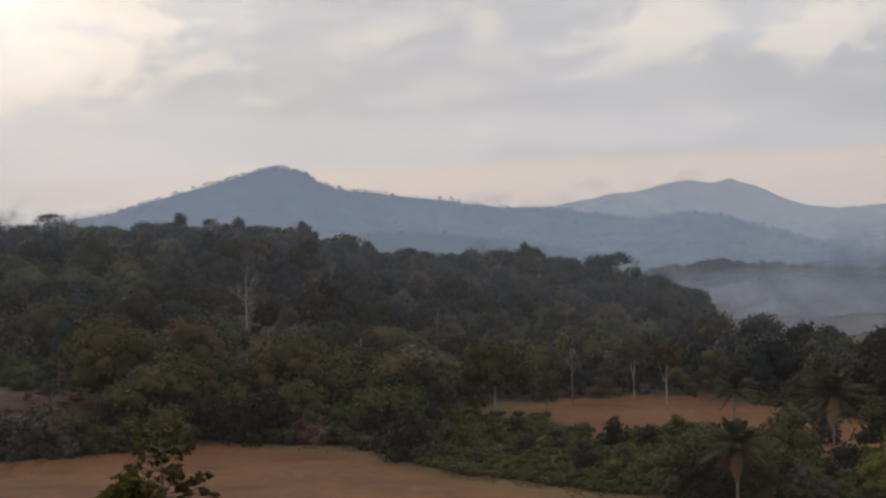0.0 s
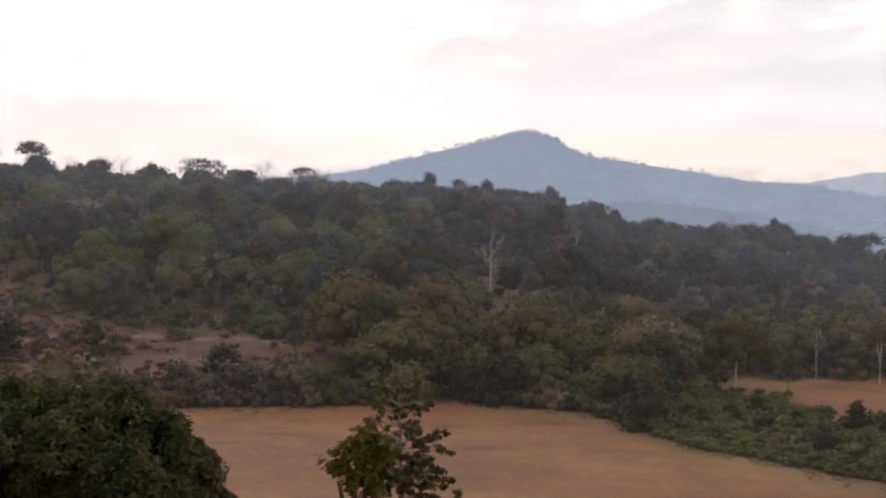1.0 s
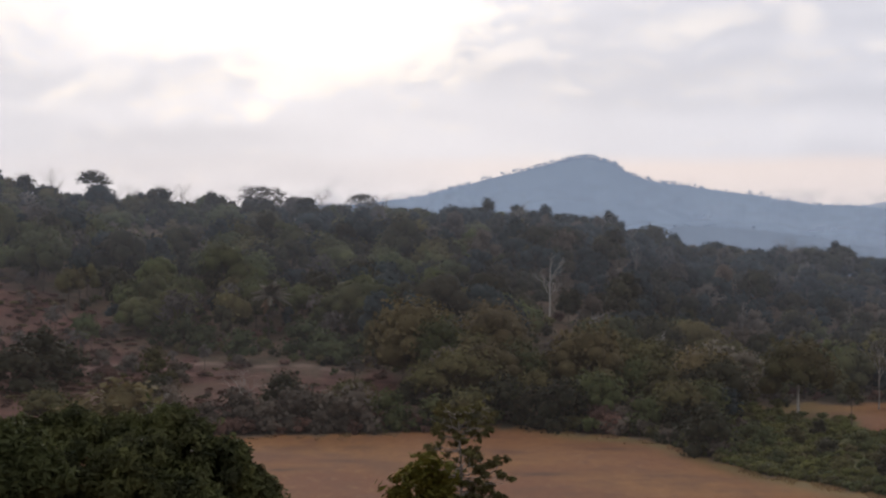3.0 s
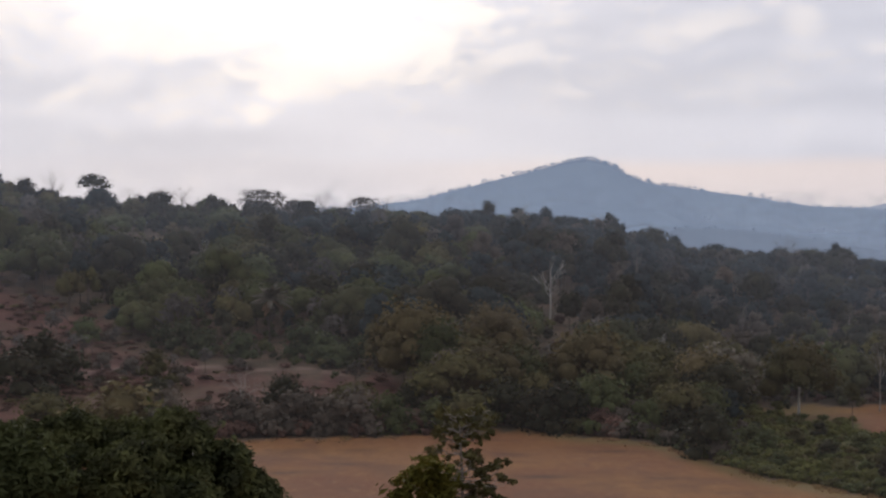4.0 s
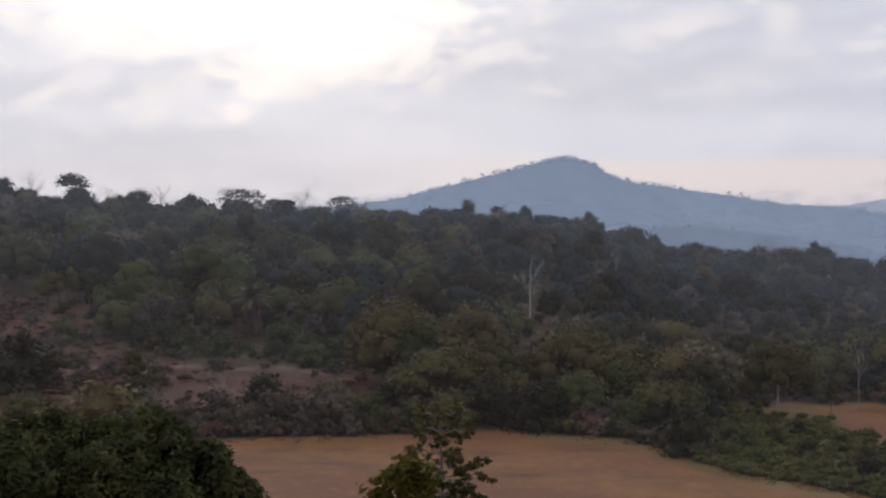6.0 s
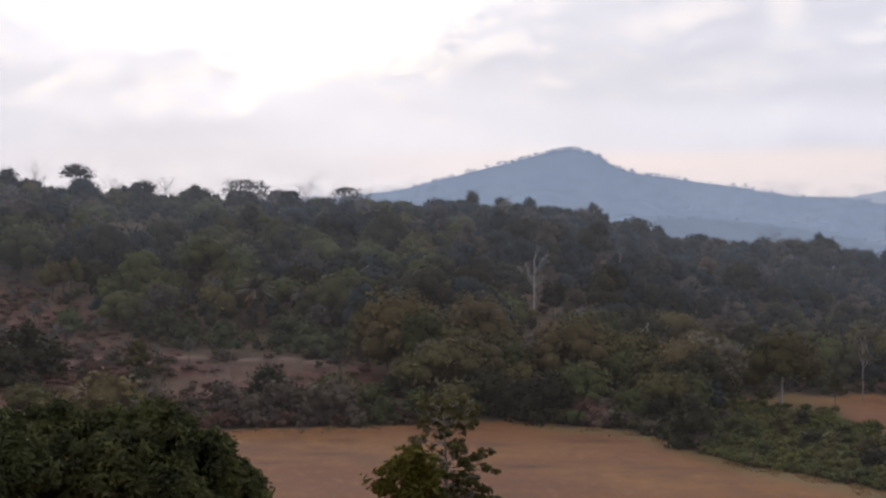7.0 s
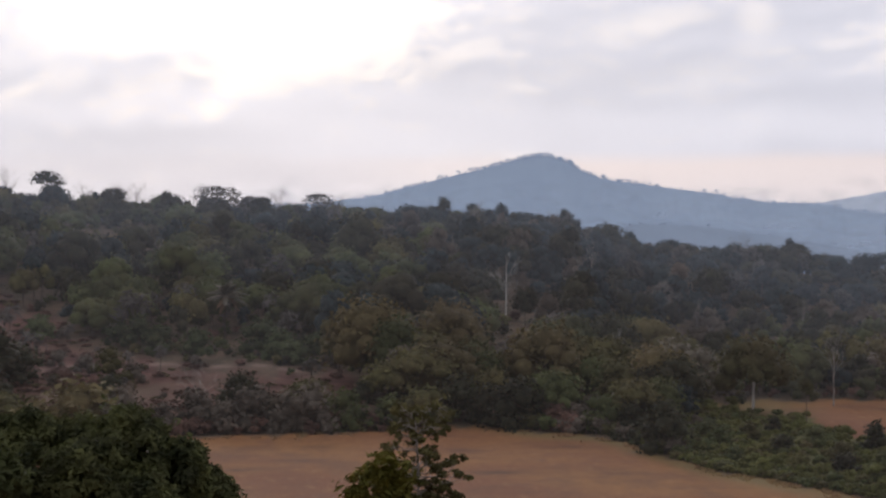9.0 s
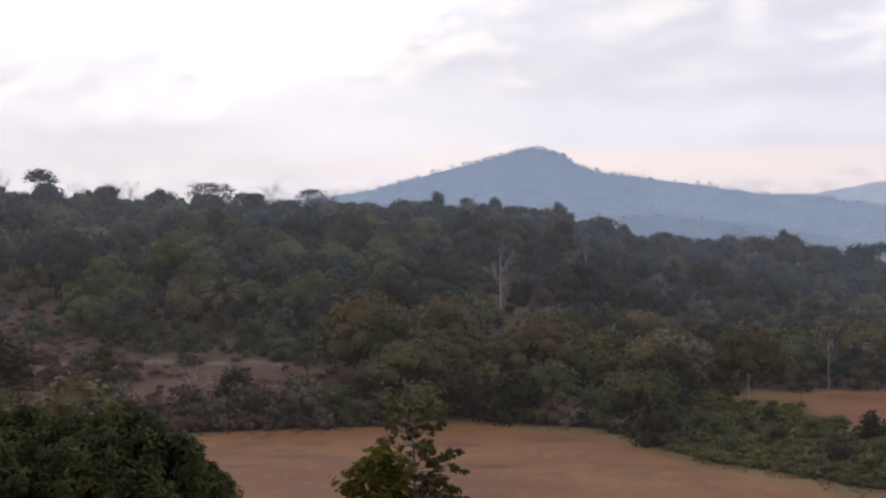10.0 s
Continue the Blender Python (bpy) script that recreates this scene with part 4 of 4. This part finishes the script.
# ---- foreground trees on the lookout's slope ----
def big_tree(az, r, humps, leaves, seed, leaf, label, size=0.32):
    """humps: across, along, top and width in metres of the masses that make up the crown."""
    rng = np.random.default_rng(seed)
    root = planted("broadleaf_tree", label, "tree", "trees on the slope", az, r)
    sh, tips = Sheaf(), []
    for x, y, top, width in humps:
        v, f, cs, rs = crown(rng, width, width * 0.8, top - width * 0.8, 20, int(leaves * width ** 2 / 36), size, 0.9, 1.9, 1.05, 0.55, 7, 5, (0.11, 0.22))
        v[:, 2] += top - v[:, 2].max()
        off = np.array((x, y, 0))
        sh.put(v + off, f)
        tips += [c * 0.8 + off for c in cs[:3]]
    height = max(h[2] for h in humps)
    # sprigs that stand out of the crown
    v, _f = sh.arrays()
    outer = v[v[:, 2] > height * 0.55]
    mid = np.array((0, 0, height * 0.5))
    for p in outer[rng.choice(len(outer), 26 * len(humps) // 4)]:
        out = (p - mid) / (np.linalg.norm(p - mid) + 1e-6) + np.array((0, 0, 0.5))
        n = int(rng.integers(10, 22))
        cen = p + out * rng.uniform(0.0, 0.7, (n, 1)) + rng.normal(0, 0.12, (n, 3))
        sh.put(*leaf_quads(rng, cen, np.tile(out, (n, 1)), size, 1.8, 0.7))
    stem, limbs = wood(rng, height, height * 0.25, 0.38, tips, 8)
    part("limbs", limbs.mesh("limbs", BARK["brown"], True), part("trunk", stem.mesh("trunk", BARK["brown"], True), root))
    part("crown", sh.mesh("crown", LEAF[leaf]), root)
    if leaf == "glossy":
        # pale blossom heads scattered over the crown
        v, _f = sh.arrays()
        up = v[v[:, 2] > height * 0.6]
        heads = up[rng.choice(len(up), 24)] + np.array((0, -0.15, 0.15))
        b = Sheaf()
        for c in heads:
            for _k in range(int(rng.integers(1, 4))):
                b.put(*lump(rng, c + rng.normal(0, 0.12, 3), rng.uniform(0.06, 0.15), 0.8, 6, 4))
        part("blossoms", b.mesh("blossoms", BARK["pale"], True), root, "pale blossom heads")
    return root


big_tree(-10.0, 115, ((2.2, 0, 12.0, 6.0), (-3.9, 0.5, 11.8, 5.5), (5.3, -0.5, 10.1, 4.6), (-7.6, 1, 11.2, 4.8), (0, -2.5, 10.4, 7.0), (7.2, 0, 8.2, 4.4), (-1, 2, 11.3, 5.5), (0, 0, 8.4, 9.0), (-6.5, -1, 9.0, 7.0), (5.2, -1.5, 7.0, 6.5), (7.6, 0.5, 6.0, 5.0), (-9.5, 0, 9.4, 5.0), (3.2, 1.5, 9.6, 6.5), (0.5, 1.0, 9.9, 7.0), (-3, 0, 6.6, 9.0), (3, 0, 5.8, 8.0), (-8, 0, 7.2, 7.0), (0, -2, 4.6, 8.0), (-9.5, 0, 5.5, 6.0),
                      (3.5, -3, 8.5, 6.5), (-4.5, -3, 9.4, 6.5)), 5600, 21, "glossy", "dense dark green broadleaf tree on the slope", 0.27)
big_tree(-14.2, 105, ((0, 0, 10.6, 5.0), (2.4, -1, 9.2, 4.2), (-2.5, 0, 9.8, 4.5), (0.5, -2, 8.4, 5)), 3600, 22, "green", "leafy green broadleaf tree on the slope")
big_tree(-1.4, 96, ((0, 0, 6.9, 1.4), (1.2, 0.3, 6.3, 1.6), (-0.9, -0.3, 6.1, 1.4), (0.4, 0, 5.6, 2.2), (0.7, 0.2, 6.9, 1.0)), 3600, 23, "lime", "small fresh green tree beside the slender tree")


def thin_tree(az, r, height, seed):
    """A slender tree: a flat feathery top, an open middle and a broad leafy skirt, its leaves in separate tufts."""
    rng = np.random.default_rng(seed)
    root = planted("slender_tree", "thin open-branched tree with tufts of large green leaves", "tree", "trees on the slope", az, r)
    s = Sheaf()
    pts = np.array([(0.25 * math.sin(t * 3), 0.2 * math.sin(t * 4 + 1), -0.4 + (height * 0.95 + 0.4) * t) for t in np.linspace(0, 1, 8)])
    s.tube(pts, np.linspace(0.16, 0.03, 8), 6)
    storeys = {"crown_top": [], "crown_middle": [], "crown_skirt": []}
    # heights, branch reach, rise and count of the storeys
    for name, h0, h1, reach, rise, count in (("crown_top", 0.84, 0.93, 2.3, 0.30, 15), ("crown_middle", 0.66, 0.85, 1.9, 0.10, 13), ("crown_skirt", 0.36, 0.67, 3.3, 0.12, 44)):
        for k in range(count):
            t = rng.uniform(h0, h1)
            a = np.array([np.interp(t * height, pts[:, 2], pts[:, i]) for i in range(3)])
            w = k * 2.4 + h0 * 5
            way = np.array((math.cos(w), math.sin(w), rise + rng.uniform(-0.15, 0.15)))
            storeys[name] += twigs(s, rng, a, way, reach * rng.uniform(0.45, 1.0) * 0.62, 0.035, 1, 4)
    trunk = part("trunk", s.mesh("trunk", BARK["twig"], True), root)
    for name, leaf, lo, hi, share in (("crown_top", "olive", 12, 24, 0.8), ("crown_middle", "olive", 18, 32, 0.75), ("crown_skirt", "fresh", 40, 64, 0.92)):
        for e in storeys[name]:
            if rng.uniform() > share:
                continue
            n = int(rng.integers(lo, hi))
            dd = rng.normal(0, 1, (n, 3))
            dd /= np.linalg.norm(dd, axis=1)[:, None]
            cen = e + dd * rng.uniform(0.02, 0.27, (n, 1)) * np.array((1.15, 1.15, 0.75))
            v, f = leaf_quads(rng, cen, dd + np.array((0, 0, 0.6)), 0.20, 1.3)
            part("leaf_tuft", mesh_from("leaf_tuft", v, f, [LEAF["olive" if leaf == "fresh" and e[0] > 0.4 else "lime" if leaf == "fresh" and e[0] < -0.9 else leaf]]), trunk)


thin_tree(-0.15, 100, 10.7, 31)


# ---- dry grass on the pastures ----
def build_grass():
    rng = np.random.default_rng(61)
    s = Sheaf()
    for _ in range(3600):
        az = rng.uniform(-9, 24)
        rim = float(np.interp(az, EDGE_AZ, EDGE_R))
        r = rim - abs(rng.normal(0, 3.5))
        if float(field_mask(az, r)) < 0.5 or float(ripple(az * 40, r, 11.0, 9.0)) < -0.1:
            continue
        x, y, zg = at(az, r)
        for _k in range(3):
            w, h, lean = rng.uniform(0.10, 0.3), rng.uniform(0.15, 0.45), rng.uniform(-0.3, 0.3, 2)
            b = np.array((x + rng.uniform(-0.4, 0.4), y + rng.uniform(-0.4, 0.4), zg - 0.05))
            side = np.array((math.cos(rng.uniform(0, 3.1)), math.sin(rng.uniform(0, 3.1)), 0)) * w
            tip = b + np.array((lean[0], lean[1], h))
            s.put([b - side, b + side, tip + side * 0.4, tip - side * 0.4], [(0, 1, 2, 3)])
    m, N = material("dry_straw")
    g = N.add("ShaderNodeNewGeometry")
    n = N.noise(g.outputs["Position"], 0.05, 3.0)
    c = N.mix(g.outputs["Random Per Island"], (0.200, 0.115, 0.066, 1), (0.340, 0.220, 0.120, 1))
    c = N.mix(N.span(n, 0.4, 0.65), c, (0.240, 0.170, 0.080, 1))
    finish(N, c, 0.9, None, 0.1, 0.45)
    tagged(new("dry_grass", s.mesh("dry_grass", m)), "tufts of dry straw-coloured grass on the pasture", "grass", kind="stuff")


build_grass()

# ---- smoke drifting over the plain, haze before the mountains ----
def smoke(az0, az1, r, z0, z1, seed, dense):
    """A drifting bank of thin smoke, far off of haze: a wavy sheet, thicker low down, torn along its top."""
    a = np.linspace(az0, az1, 60)
    h = np.linspace(0, 1, 14)
    A, Hh = np.meshgrid(a, h)
    R = r + 25 * np.sin(A * 2.1 + seed) + 30 * Hh * np.sin(A * 1.3)
    zz = z0 + (z1 - z0) * Hh
    v = np.stack([R * np.sin(np.radians(A)), R * np.cos(np.radians(A)), zz], -1).reshape(-1, 3)
    idx = np.arange(A.size).reshape(A.shape)
    f = np.stack([idx[:-1, :-1], idx[:-1, 1:], idx[1:, 1:], idx[1:, :-1]], -1).reshape(-1, 4)
    m, N = material("thin_smoke_and_haze")
    place = N.add("ShaderNodeNewGeometry").outputs["Position"]
    hgt = N.add("ShaderNodeAttribute", attribute_name="rise").outputs["Fac"]
    end = N.add("ShaderNodeAttribute", attribute_name="ends").outputs["Fac"]
    n = N.noise(N.stretch(place, (1, 1, 2.4)), 0.012, 5.0, 0.55)
    k = N.math("ADD", hgt, N.math("MULTIPLY", N.math("SUBTRACT", n, 0.5), 1.3))
    thick = N.math("MULTIPLY", N.math("MULTIPLY", N.span(k, 0.25, 0.95, 1.0, 0.0), end), dense)
    veil = N.add("ShaderNodeBsdfTranslucent", {0: (0.42, 0.50, 0.61, 1)}).outputs[0]
    front = N.add("ShaderNodeBsdfDiffuse", {0: (0.42, 0.50, 0.61, 1)}).outputs[0]
    body = N.add("ShaderNodeMixShader", {0: 0.5, 1: veil, 2: front}).outputs[0]
    clear = N.add("ShaderNodeBsdfTransparent").outputs[0]
    N.add("ShaderNodeOutputMaterial", {0: N.add("ShaderNodeMixShader", {0: thick, 1: clear, 2: body}).outputs[0]})
    me = mesh_from("smoke", v, f, [m], True)
    edge = smooth((A - az0) / 2.0) * smooth((az1 - A) / 2.0)
    me.attributes.new("rise", "FLOAT", "POINT").data.foreach_set("value", Hh.astype(np.float32).ravel())
    me.attributes.new("ends", "FLOAT", "POINT").data.foreach_set("value", edge.astype(np.float32).ravel())
    tagged(new("smoke", me), "thin blue-grey smoke and haze drifting low over the land", "smoke", "banks of smoke", "stuff")


smoke(14.5, 29.0, 1230, -6, 30, 1.0, 0.60)
smoke(15.0, 30.0, 1380, -6, 42, 2.0, 0.50)
smoke(13.0, 30.0, 1500, -6, 55, 4.0, 0.40)
smoke(17.0, 30.0, 760, -4, 15, 5.0, 0.55)
smoke(16.6, 30.0, 960, -4, 20, 6.0, 0.85)
smoke(16.4, 30.0, 1090, -4, 26, 7.0, 0.6)
# far sheets added as haze, paling the mountains' lower slopes
smoke(-10.0, 30.0, 2760, -6, 95, 3.0, 0.50)
smoke(-8.0, 18.0, 2900, -6, 160, 8.0, 0.42)
smoke(10.0, 30.0, 2050, -6, 75, 9.0, 0.45)


# ---- evening haze hanging in the valley ----
def haze(r, top, share, tint):
    """One thin layer of the hazy air over the land, fading out upwards."""
    a = np.linspace(-40, 50, 91)
    h = np.linspace(0, 1, 8)
    A, Hh = np.meshgrid(a, h)
    v = np.stack([r * np.sin(np.radians(A)), r * np.cos(np.radians(A)), -8 + (top + 8) * Hh], -1).reshape(-1, 3)
    idx = np.arange(A.size).reshape(A.shape)
    f = np.stack([idx[:-1, :-1], idx[:-1, 1:], idx[1:, 1:], idx[1:, :-1]], -1).reshape(-1, 4)
    m, N = material("thin_haze")
    hgt = N.add("ShaderNodeAttribute", attribute_name="rise").outputs["Fac"]
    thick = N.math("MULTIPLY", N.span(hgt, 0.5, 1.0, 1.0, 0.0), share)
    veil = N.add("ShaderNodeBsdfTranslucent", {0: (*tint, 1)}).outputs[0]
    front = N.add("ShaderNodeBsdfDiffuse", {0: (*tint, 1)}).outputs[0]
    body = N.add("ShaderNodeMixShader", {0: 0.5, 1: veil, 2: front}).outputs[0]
    clear = N.add("ShaderNodeBsdfTransparent").outputs[0]
    N.add("ShaderNodeOutputMaterial", {0: N.add("ShaderNodeMixShader", {0: thick, 1: clear, 2: body}).outputs[0]})
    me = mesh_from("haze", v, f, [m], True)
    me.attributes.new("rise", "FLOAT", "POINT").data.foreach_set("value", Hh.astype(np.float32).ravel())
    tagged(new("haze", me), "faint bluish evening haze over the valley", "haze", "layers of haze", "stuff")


# tinted see-through sheets stand in for light scattered by the haze
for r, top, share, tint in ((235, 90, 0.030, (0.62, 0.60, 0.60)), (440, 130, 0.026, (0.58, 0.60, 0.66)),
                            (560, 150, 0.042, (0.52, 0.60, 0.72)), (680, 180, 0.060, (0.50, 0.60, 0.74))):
    haze(r, top, share, tint)
